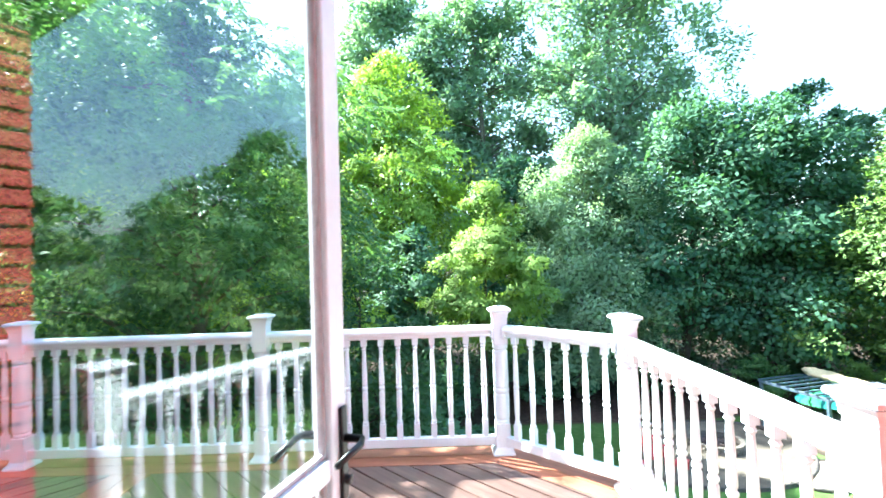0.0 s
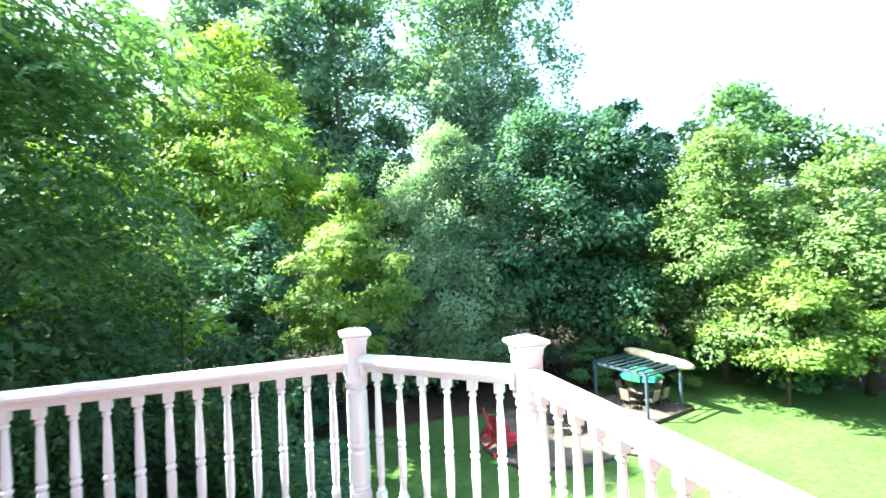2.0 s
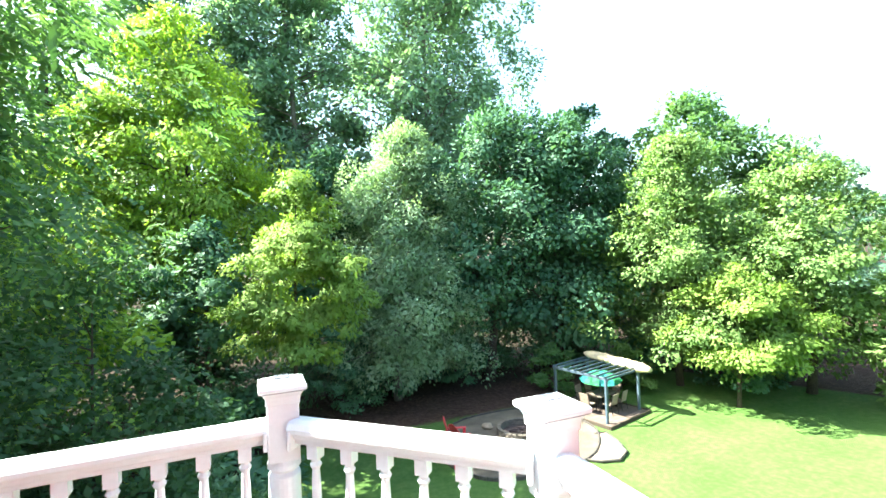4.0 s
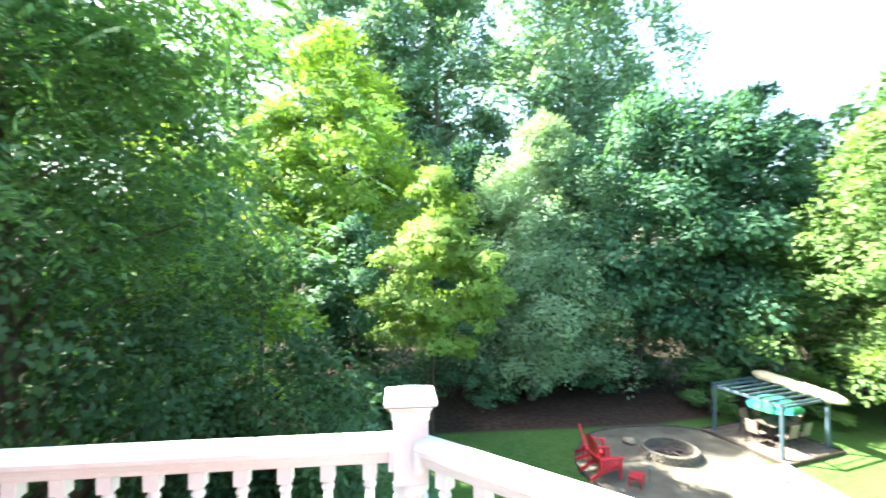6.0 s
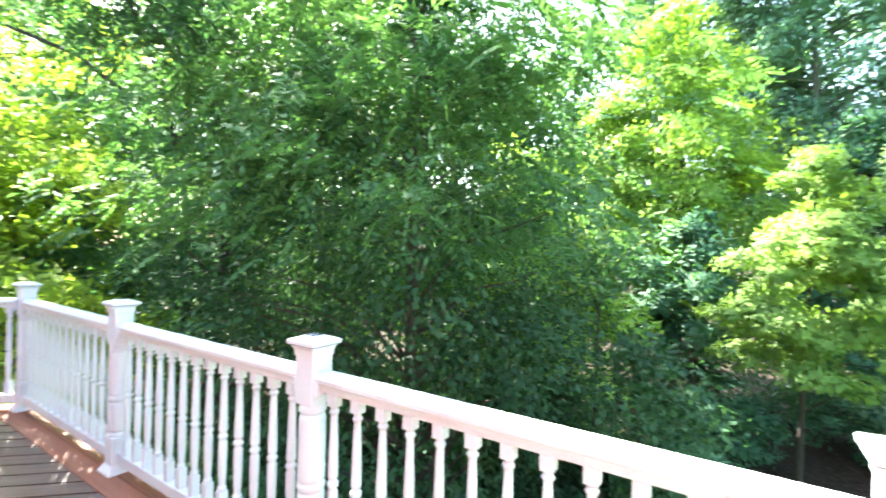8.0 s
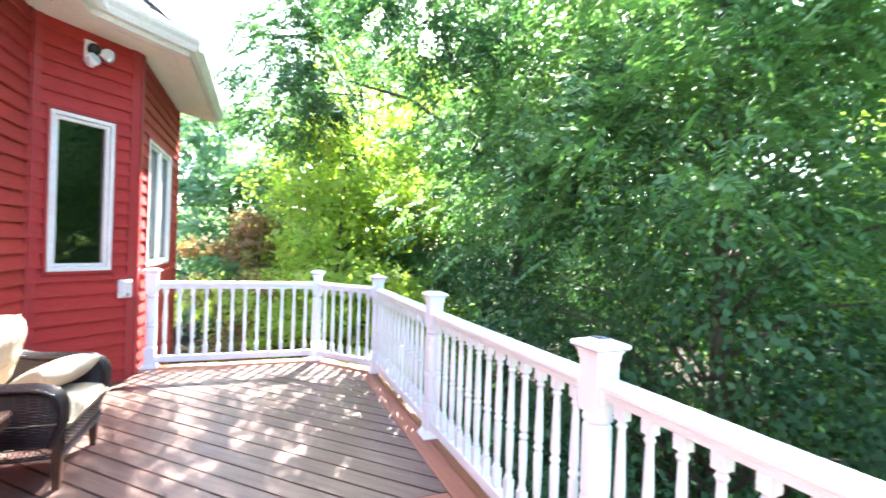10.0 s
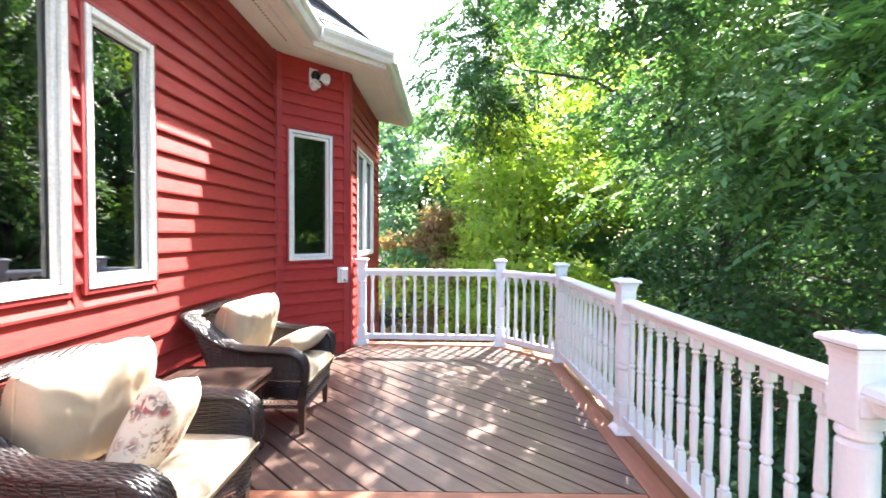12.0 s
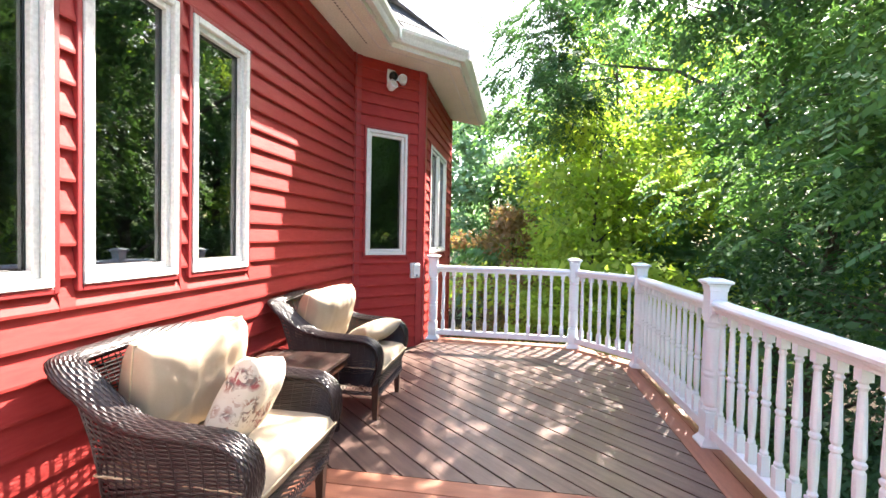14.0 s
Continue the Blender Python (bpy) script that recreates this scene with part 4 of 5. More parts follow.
cushion("back_cushion", pose(*CH2) @ pose(0.02, -0.20, 0.665, 72, 4, -16), 0.50, 0.43, 0.26, M_CREAM, "plump cream canvas back cushion leaning in the wicker armchair", 7.3, 0.04, 0.30, 0.013, group="back cushions")
cushion("throw_pillow", pose(*CH1) @ pose(-0.03, 0.07, 0.565, 68, 8, 2) @ pose(0, 0, 0, 0, 0, 24), 0.41, 0.39, 0.18, M_FLORAL, "cream throw pillow with faded red and grey flower print", 4.4, 0.10, 0.42, 0.006, False)
cushion("throw_pillow", pose(*CH2) @ pose(-0.14, 0.12, 0.515, 24, 6, -30), 0.38, 0.36, 0.16, M_CREAM, "small cream lumbar pillow lying on the seat", 9.4, 0.12, 0.6, 0.006, False)


def side_table():
    e = thing("side_table", "dark brown wooden side table between the wicker armchairs", "table", (-0.90, 0.80, 0.001))
    for i in range(5):
        y = -0.27 + i * 0.109
        part("top_plank", soft_box(-0.27, 0.27, y, y + 0.108, 0.48, 0.505, 0.003, 1), M_TABLE, e)
    part("top_frame", frame_bars(-0.26, 0.26, -0.26, 0.26, 0.03, 0, 0.05), M_LEG, e).matrix_basis = Matrix.Translation((0, 0, 0.428)) @ Matrix.Rotation(radians(90), 4, "X") @ Matrix.Scale(1, 4)
    part("shelf", soft_box(-0.23, 0.23, -0.23, 0.23, 0.15, 0.17, 0.003, 1), M_TABLE, e)
    for sx in (-1, 1):
        for sy in (-1, 1):
            part("leg", soft_box(sx * 0.215 - 0.018, sx * 0.215 + 0.018, sy * 0.205 - 0.018, sy * 0.205 + 0.018, 0, 0.4795, 0.003, 1), M_TABLE, e)


side_table()


def bay_fixture(u, z):
    return bay.matrix_basis @ pose(0.905 - u, 0.0, z)


def floodlight():
    e = thing("floodlight", "white twin-head motion floodlight with dark sensor under the eave", "lamp")
    e.matrix_basis = bay_fixture(0.43, 3.06) @ Matrix.Diagonal((1.0, 1.0, 1.1, 1))
    part("back_plate", soft_box(-0.05, 0.05, 0.012, 0.04, -0.09, 0.10, 0.01), M_WHITE, e)
    bm = bmesh.new()
    bmesh.ops.create_icosphere(bm, subdivisions=3, radius=0.05, matrix=pose(0.0, 0.08, 0.02))
    part("sensor", bm, M_BLACK, e, "dark round sensor", True)
    for x, z, rz, rx in ((0.02, -0.075, 12, 60), (-0.10, 0.0, -38, 80)):
        bm = bmesh.new()
        lathe(bm, [(0.025, -0.07), (0.040, -0.055), (0.048, -0.01), (0.052, 0.02), (0.046, 0.021), (0.04, 0.005)], 20)
        h = part("lamp_head", bm, M_WHITE, e, "white lamp head", True)
        h.matrix_basis = pose(x, 0.115, z, -rx, 0, rz)
        bm = bmesh.new()
        lathe(bm, [(0.043, 0.012), (0.043, 0.018), (0.03, 0.021)], 20)
        part("lens", bm, M_LENS, h, "clear lens", True)
        bm = bmesh.new()
        tube(bm, [(0.0, 0.03, z * 0.3), (x * 0.6, 0.07, z * 0.7), (x, 0.10, z)], 0.012, 8)
        part("arm", bm, M_WHITE, e)


floodlight()


def outlet_box():
    e = thing("outlet_box", "white weatherproof outlet cover on the red siding", "outlet")
    e.matrix_basis = bay_fixture(0.80, 0.88) @ Matrix.Diagonal((1.4, 1.1, 1.4, 1))
    part("back_box", soft_box(-0.045, 0.045, 0.012, 0.045, -0.065, 0.065, 0.006), M_WHITE, e)
    part("cover", soft_box(-0.036, 0.036, 0.0455, 0.068, -0.055, 0.055, 0.010), M_TRIM, e, "hinged cover")
    part("latch", soft_box(-0.008, 0.008, 0.0685, 0.073, -0.05, -0.03, 0.002, 1), M_STEEL, e)


outlet_box()

# ---- yard: patio, fire pit, pergola, seats ----


def patio():
    e = thing("patio", "gravel patio with dark stone edging round a fire pit", "patio", kind="structure")
    ring = [(9.0, 19.4), (8.6, 17.8), (9.1, 16.2), (10.3, 15.5), (12.0, 15.3), (14.0, 15.9), (15.5, 17.5), (15.7, 19.0), (15.5, 20.6), (14.4, 21.4), (12.4, 21.6), (10.5, 21.2)]
    # rounded outline
    pts = []
    n = len(ring)
    for i in range(n):
        p0, p1, p2, p3 = (Vector(ring[(i + k) % n]) for k in (-1, 0, 1, 2))
        for s in range(6):
            t = s / 6
            pts.append(0.5 * ((2 * p1) + (p2 - p0) * t + (2 * p0 - 5 * p1 + 4 * p2 - p3) * t * t + (3 * p1 - p0 - 3 * p2 + p3) * t ** 3))
    bm = bmesh.new()
    prism(bm, pts, YARD - 0.5, YARD)
    part("gravel", bm, M_GRAVEL, e)
    rnd = random.Random(3)
    total, i = 0.0, 0
    loop = pts + [pts[0]]
    carry = 0.0
    for a, b in zip(loop, loop[1:]):
        d = (b - a)
        u = carry
        while u < d.length:
            c = a + d.normalized() * (u + 0.12)
            bm = soft_box(-0.120, 0.120, -0.035, 0.035, -0.25, 0.05 + rnd.random() * 0.02, 0.01, 1)
            s = part("edging_stone", bm, M_STONE, e)
            s.matrix_basis = pose(c.x, c.y, YARD, rnd.uniform(-2, 2), rnd.uniform(-2, 2), math.degrees(math.atan2(d.y, d.x)) + rnd.uniform(-4, 4))
            u += 0.245
        carry = u - d.length
    # tongue of pale sand towards the house
    bm = bmesh.new()
    tongue = [(13.2, 15.7), (13.7, 15.2), (14.4, 15.0), (15.1, 15.4), (15.5, 16.2), (15.75, 17.2), (15.2, 17.3), (14.2, 16.5)]
    prism(bm, tongue, YARD - 0.5, YARD - 0.01)
    part("sand_patch", bm, M_SAND, e, "pale sand")
    bm = bmesh.new()
    tube(bm, [(x, y, YARD + 0.0) for x, y in tongue[:7]], 0.05, 6)
    part("edging_strip", bm, M_STONE, e)
    return e


patio()


def fire_pit():
    e = thing("fire_pit", "round stone fire pit with dark ash inside", "fire pit", (12.5, 18.8, YARD))
    rnd = random.Random(8)
    for row, (z, off) in enumerate(((0.0, 0.0), (0.105, 0.5), (0.21, 0.0))):
        for i in range(26):
            a = 2 * math.pi * (i + off) / 26
            bm = soft_box(-0.105, 0.105, -0.09, 0.09, 0.0, 0.10, 0.012, 1)
            s = part("stone", bm, M_PIT, e)
            s.matrix_basis = pose(math.cos(a) * 0.95, math.sin(a) * 0.95, z, 0, 0, math.degrees(a) + 90 + rnd.uniform(-3, 3))
    bm = bmesh.new()
    bmesh.ops.create_circle(bm, cap_ends=True, radius=0.87, segments=32)
    for v in bm.verts:
        v.co.z = 0.03
    bmesh.ops.subdivide_edges(bm, edges=bm.edges[:], cuts=1)
    bmesh.ops.inset_individual(bm, faces=bm.faces[:], thickness=0.3)
    part("ash_bed", bm, M_ASH, e, "black ash and charred wood")
    for i in range(5):
        bm = bmesh.new()
        a = i * 1.3
        tube(bm, [(math.cos(a) * 0.5, math.sin(a) * 0.5, 0.09), (math.cos(a + 2.6) * 0.4, math.sin(a + 2.6) * 0.4, 0.14)], [0.05, 0.035], 7)
        part("log", bm, M_ASH, e)


fire_pit()


def garden_light():
    e = thing("garden_light", "small dark garden path light on a stake in the gravel", "garden light", (10.58, 16.85, YARD))
    bm = bmesh.new()
    lathe(bm, [(0.012, 0.0), (0.012, 0.42)], 8)
    part("stake", bm, M_BLACK, e)
    bm = bmesh.new()
    lathe(bm, [(0.02, 0.40), (0.05, 0.42), (0.055, 0.50), (0.10, 0.505), (0.09, 0.53), (0.02, 0.56)], 12)
    part("lamp_cap", bm, M_SOLAR, e)


garden_light()


def patio_stone():
    e = thing("garden_stone", "low pale grey garden stone lying on the gravel", "stone", (11.5, 20.0, YARD))
    bm = bmesh.new()
    bmesh.ops.create_icosphere(bm, subdivisions=3, radius=0.26)
    for v in bm.verts:
        v.co *= 1 + 0.25 * noise.noise(v.co * 6)
        v.co.z = v.co.z * 0.55 + 0.08
    part("boulder", bm, M_SAND, e, smooth=True)


patio_stone()


def pergola():
    p2, p3, p1 = Vector((16.4, 17.85)), Vector((18.95, 18.5)), Vector((15.8, 20.75))
    p4 = p1 + p3 - p2
    e = thing("pergola", "slate-blue steel pergola with slatted top and rolled tan canopy", "pergola", (p2.x, p2.y, YARD))
    h = 1.94
    L = lambda p: (p.x - p2.x, p.y - p2.y)
    for p in (p1, p2, p3, p4):
        x, y = L(p)
        part("post", soft_box(x - 0.055, x + 0.055, y - 0.055, y + 0.055, 0, h, 0.008, 1), M_STEEL, e)
        part("foot_plate", soft_box(x - 0.10, x + 0.10, y - 0.10, y + 0.10, 0.0, 0.012, 0.003, 1), M_STEEL, e)

    def bar(name, a, b, za, zb, w, t, over=0.12):
        ax, ay = L(a)
        bx, by = L(b)
        d = Vector((bx - ax, by - ay, zb - za))
        bm = soft_box(-over, d.length + over, -w / 2, w / 2, 0, t, 0.006, 1)
        o = part(name, bm, M_STEEL, e)
        o.matrix_basis = Matrix.Translation((ax, ay, za)) @ d.to_track_quat("X", "Z").to_matrix().to_4x4()
        return o
    bar("beam", p1, p2, h, h, 0.06, 0.12)
    bar("beam", p4, p3, h, h, 0.06, 0.12)
    bar("beam", p1, p4, h - 0.02, h - 0.02, 0.05, 0.09, 0.05)
    bar("beam", p2, p3, h - 0.02, h - 0.02, 0.05, 0.09, 0.05)
    for i in range(8):
        t = i / 7
        bar("rafter", p1.lerp(p2, t), p4.lerp(p3, t), h + 0.123, h + 0.123, 0.045, 0.07, 0.14)
    # canopy bundle along one beam
    a, b = p4.lerp(p3, -0.02), p4.lerp(p3, 1.22)
    bm = bmesh.new()
    rings = []
    n = 40
    for i in range(n + 1):
        t = i / n
        x, y = L(a.lerp(b, t))
        bulge = 0.235 + 0.012 * math.sin(i * 1.7) + 0.01 * math.sin(i * 0.6)
        end = min(1.0, 4.0 * min(t, 1 - t) + 0.55)
        ring = []
        for k in range(14):
            an = 2 * math.pi * k / 14
            rr = bulge * end * (1 + 0.08 * math.sin(3 * an + i * 0.4))
            dirx = (L(b)[0] - L(a)[0], L(b)[1] - L(a)[1])
            ln = math.hypot(*dirx)
            nx, ny = -dirx[1] / ln, dirx[0] / ln
            ring.append((x + nx * math.cos(an) * rr * 1.5, y + ny * math.cos(an) * rr * 1.5, h + 0.34 - 0.22 * t + math.sin(an) * rr * 0.9))
        rings.append(ring)
    sweep(bm, rings)
    part("canopy_roll", bm, M_CANVAS, e, "rolled tan canvas canopy", True)
    # paved floor
    f = thing("pavement", "square of brown pavers under the pergola with dark edging", "pavement", kind="structure")
    u, v = (p3 - p2).normalized(), (p1 - p2).normalized()
    ang = math.degrees(math.atan2(u.y, u.x))
    base = p2 - u * 0.25 - v * 0.32
    su, sv = (p3 - p2).length + 0.5, (p1 - p2).length + 0.6
    bm = soft_box(0, su, 0, sv, -0.5, -0.032, 0.01, 1)
    part("paving_bed", bm, M_GRAVEL, f).matrix_basis = pose(base.x, base.y, YARD + 0.02, 0, 0, ang)
    rnd = random.Random(5)
    nu, nv = int(su / 0.30), int(sv / 0.30)
    for i in range(nu):
        for j in range(nv):
            bm = soft_box(0.004, su / nu - 0.004, 0.004, sv / nv - 0.004, -0.03, 0.004 + rnd.random() * 0.006, 0.004, 1)
            s = part("paver", bm, M_PAVER, f)
            s.matrix_basis = pose(base.x, base.y, YARD + 0.02, 0, 0, ang) @ pose(i * su / nu, j * sv / nv, 0)
    for k, (x0, x1, y0, y1) in enumerate(((-0.08, su + 0.08, -0.09, -0.006), (su + 0.006, su + 0.09, -0.002, sv), (-0.09, -0.006, -0.002, sv), (-0.08, su + 0.08, sv + 0.006, sv + 0.09))):
        part("edging_timber", soft_box(x0, x1, y0, y1, -0.4, 0.05, 0.01, 1), M_JOIST, f).matrix_basis = pose(base.x, base.y, YARD + 0.02, 0, 0, ang)
    return (p1 + p2 + p3 + p4) / 4, ang


PERG, PERG_TURN = pergola()


def adirondack():
    e = thing("adirondack_chair", "bright red plastic adirondack chair with slatted back on the gravel", "chair", group="adirondack chairs round the fire pit")
    for i in range(7):
        u = (i - 3) / 3
        h = 0.86 - 0.10 * u * u
        bm = soft_box(-0.036, 0.036, -0.010, 0.010, 0.0, h, 0.006, 1)
        o = part("back_slat", bm, M_REDCHAIR, e)
        o.matrix_basis = pose(u * 0.20, -0.22, 0.28, 17, u * 5, 0)
    for i in range(6):
        y = -0.20 + i * 0.095
        part("seat_slat", soft_box(-0.26, 0.26, y, y + 0.085, 0.27 + i * 0.018, 0.29 + i * 0.018, 0.004, 1), M_REDCHAIR, e)
    for sx in (-1, 1):
        part("armrest", soft_box(sx * 0.34 - 0.065, sx * 0.34 + 0.065, -0.36, 0.38, 0.56, 0.585, 0.01, 1), M_REDCHAIR, e)
        part("front_leg", soft_box(sx * 0.30 - 0.02, sx * 0.30 + 0.02, 0.26, 0.36, 0, 0.56, 0.005, 1), M_REDCHAIR, e)
        bm = bmesh.new()
        sweep(bm, [[(sx * 0.28 + a, y, z + b) for a, b in ((-0.015, -0.05), (0.015, -0.05), (0.015, 0.05), (-0.015, 0.05))] for y, z in ((0.34, 0.33), (-0.2, 0.24), (-0.62, 0.05))])
        part("side_rail", bm, M_REDCHAIR, e)
        part("back_leg", soft_box(sx * 0.31 - 0.015, sx * 0.31 + 0.015, -0.38, -0.30, 0.14, 0.56, 0.004, 1), M_REDCHAIR, e)
    part("back_brace", soft_box(-0.30, 0.30, -0.37, -0.34, 0.53, 0.60, 0.004, 1), M_REDCHAIR, e)
    return e


first = adirondack()
first.matrix_basis = pose(9.42, 18.75, YARD, 0, 0, -112) @ Matrix.Diagonal((1.16, 1.1, 1.16, 1))
copy_thing(first, pose(9.30, 17.55, YARD, 0, 0, -84) @ Matrix.Diagonal((1.16, 1.1, 1.16, 1)))


def footstool():
    e = thing("footstool", "bright red plastic slatted footstool beside the red chairs", "footstool", (10.05, 16.75, YARD), 50)
    for i in range(5):
        part("slat", soft_box(-0.25, 0.25, -0.22 + i * 0.09, -0.14 + i * 0.09, 0.36 - i * 0.012, 0.38 - i * 0.012, 0.004, 1), M_REDCHAIR, e)
    for sx in (-1, 1):
        part("side_rail", soft_box(sx * 0.22 - 0.015, sx * 0.22 + 0.015, -0.22, 0.22, 0.25, 0.31, 0.004, 1), M_REDCHAIR, e)
        for y in (-0.2, 0.16):
            part("leg", soft_box(sx * 0.235 - 0.015, sx * 0.235 + 0.015, y, y + 0.05, 0, 0.35, 0.004, 1), M_REDCHAIR, e)


footstool()


def dining_chair():
    e = thing("patio_chair", "taupe sling patio dining chair with dark frame under the pergola", "chair", group="dining chairs under the pergola")
    part("seat", soft_box(-0.24, 0.24, -0.24, 0.24, 0.42, 0.45, 0.01, 1), M_PATCHAIR, e)
    o = part("backrest", soft_box(-0.24, 0.24, -0.012, 0.012, 0.0, 0.55, 0.01, 2), M_PATCHAIR, e)
    o.matrix_basis = pose(0, -0.25, 0.44, 12)
    for sx in (-1, 1):
        bm = bmesh.new()
        tube(bm, [(sx * 0.26, 0.26, 0), (sx * 0.27, 0.25, 0.62), (sx * 0.27, 0.0, 0.66), (sx * 0.26, -0.28, 0.64)], 0.015, 6)
        part("arm", bm, M_BLACK, e)
        bm = bmesh.new()
        tube(bm, [(sx * 0.25, -0.32, 0), (sx * 0.25, -0.24, 0.44), (sx * 0.25, -0.36, 1.0)], 0.015, 6)
        part("back_post", bm, M_BLACK, e)
    return e


def dining_set():
    cx, cy = PERG.x + 0.28, PERG.y + 0.02
    z = YARD + 0.024
    e = thing("patio_table", "rectangular patio table under the pergola", "table", (cx, cy, z), PERG_TURN)
    part("tabletop", soft_box(-0.75, 0.75, -0.45, 0.45, 0.70, 0.73, 0.01), M_PATCHAIR, e)
    for sx in (-1, 1):
        for sy in (-1, 1):
            part("leg", soft_box(sx * 0.66 - 0.025, sx * 0.66 + 0.025, sy * 0.38 - 0.025, sy * 0.38 + 0.025, 0, 0.70, 0.004, 1), M_BLACK, e)
    base = pose(cx, cy, z, 0, 0, PERG_TURN)
    c = dining_chair()
    spots = [(-0.38, -0.72, 0), (0.38, -0.72, 4), (-0.38, 0.74, 180), (0.38, 0.74, 176), (-1.03, 0.0, -90), (1.03, 0.0, 92)]
    c.matrix_basis = base @ pose(*spots[0][:2], 0, 0, 0, spots[0][2])
    for x, y, r in spots[1:]:
        copy_thing(c, base @ pose(x, y, 0, 0, 0, r))
    # parasol
    p = thing("parasol", "open green and teal striped parasol standing through the table", "parasol", (cx, cy, YARD + 0.026))
    bm = bmesh.new()
    tube(bm, [(0, 0, 0), (0, 0, 1.72)], 0.022, 8)
    part("pole", bm, M_STEEL, p)
    bm = bmesh.new()
    lathe(bm, [(0.24, 0.0), (0.24, 0.05), (0.06, 0.09)], 20)
    part("base", bm, M_BLACK, p)
    for k in range(8):
        bm = bmesh.new()
        a0, a1 = 2 * math.pi * k / 8, 2 * math.pi * (k + 1) / 8
        rows = []
        for r, zz in ((0.03, 1.84), (0.45, 1.74), (0.8, 1.56), (1.0, 1.42), (1.0, 1.31)):
            rows.append([(r * math.cos(a0 + (a1 - a0) * t) * (1 - 0.05 * math.sin(math.pi * t)), r * math.sin(a0 + (a1 - a0) * t) * (1 - 0.05 * math.sin(math.pi * t)), zz) for t in (0, 0.33, 0.67, 1)])
        sweep(bm, rows, False, False)
        bmesh.ops.solidify(bm, geom=bm.faces[:], thickness=0.006)
        part("canopy_panel", bm, M_GREENCLOTH if k % 2 == 0 else M_TEALCLOTH, p, "green panel" if k % 2 == 0 else "teal panel", True)


dining_set()

# ---- trees ----
rng = np.random.default_rng(7)


def unit(v):
    return v / np.maximum(np.linalg.norm(v, axis=-1, keepdims=True), 1e-9)


def leaf_mesh(name, centres, dirs, normals, lengths, widths, mat, parent, curl=0.25, bend=None):
    """Leaves of two folded halves: base, two sides, tip."""
    n = len(centres)
    d = unit(dirs)
    side = unit(np.cross(d, normals))
    nor = np.cross(side, d)
    L, W = lengths[:, None], widths[:, None]
    v = np.empty((n, 4, 3), dtype=np.float32)
    v[:, 0] = centres - d * L * 0.5
    v[:, 1] = centres + side * W * 0.5 - nor * W * curl
    v[:, 2] = centres + d * L * 0.5 - nor * L * 0.18
    v[:, 3] = centres - side * W * 0.5 - nor * W * curl
    base = np.arange(n, dtype=np.int32)[:, None] * 4
    f = np.concatenate([base + np.array([[0, 1, 2]]), base + np.array([[0, 2, 3]])], axis=0)
    ob = raw(name, v.reshape(-1, 3), f, mat, parent, bend is not None)
    if bend is not None:
        # leaves turn towards the outline of their clump, so that each clump shades as one soft mass
        face = nor * np.sign((nor * bend).sum(axis=1, keepdims=True))
        soft = unit(bend * 0.8 + face * 0.45)
        at = ob.data.attributes.new("custom_normal", "FLOAT_VECTOR", "POINT")
        at.data.foreach_set("vector", np.repeat(soft, 4, axis=0).astype(np.float32).ravel())
    return ob


def puffs(rs, count, centre, radii, lumps, low=-1.0, hollow=0.45, point=0.3):
    """Centres and outward turns of the leaf clusters of a crown: drooping pads of foliage set round its outline."""
    pads = max(14, int(count / 9))
    z = np.linspace(max(low, -1.0), 0.97, pads) + rs.normal(size=pads) * 0.05
    ang = np.arange(pads) * 2.39996 + rs.normal(size=pads) * 0.45
    up = np.clip((z + 0.25) / 1.28, 0, 1)
    down = np.clip((-0.25 - z) / 0.75, 0, 1)
    wide = (1 - up ** (2.6 - 1.6 * point)) * (1 - 0.42 * down ** 2)
    reach = wide * np.clip(1 - np.abs(rs.normal(size=pads)) * 0.26 + 0.07 * lumps, 0.3, 1.1)
    size = (0.15 + 0.20 * wide) * rs.uniform(0.75, 1.35, pads)
    reach = np.maximum(reach - size * 0.6, 0)
    out = np.stack([np.cos(ang), np.sin(ang), np.zeros(pads)], axis=1)
    c = out * reach[:, None] + np.array([0, 0, 1.0]) * z[:, None]
    chance = size ** 1.7 / (size ** 1.7).sum()
    k = rs.choice(pads, count, p=chance)
    g = rs.normal(size=(count, 3)).clip(-1.9, 1.9) * 0.62
    flat = np.sqrt(g[:, 0] ** 2 + g[:, 1] ** 2)
    off = np.stack([g[:, 0] * size[k], g[:, 1] * size[k], (np.abs(g[:, 2]) * 0.46 - 0.24 * flat ** 2) * size[k] * 0.9], axis=1)
    off = off + out[k] * (0.15 * size[k])[:, None]
    p = c[k] + off
    inner = rs.uniform(size=count) > hollow + 0.45
    p[inner, :2] *= rs.uniform(0.3, 0.9, inner.sum())[:, None]
    d = unit(unit(p + 1e-6) * 0.45 + out[k] * 0.35 + unit(g) * 0.4 + np.array([0, 0, 0.15]))
    keep = (p[:, 2] > low * 1.04) & (p[:, 2] < 1.06)
    return np.array(centre) + p[keep] * np.array(radii), d[keep]


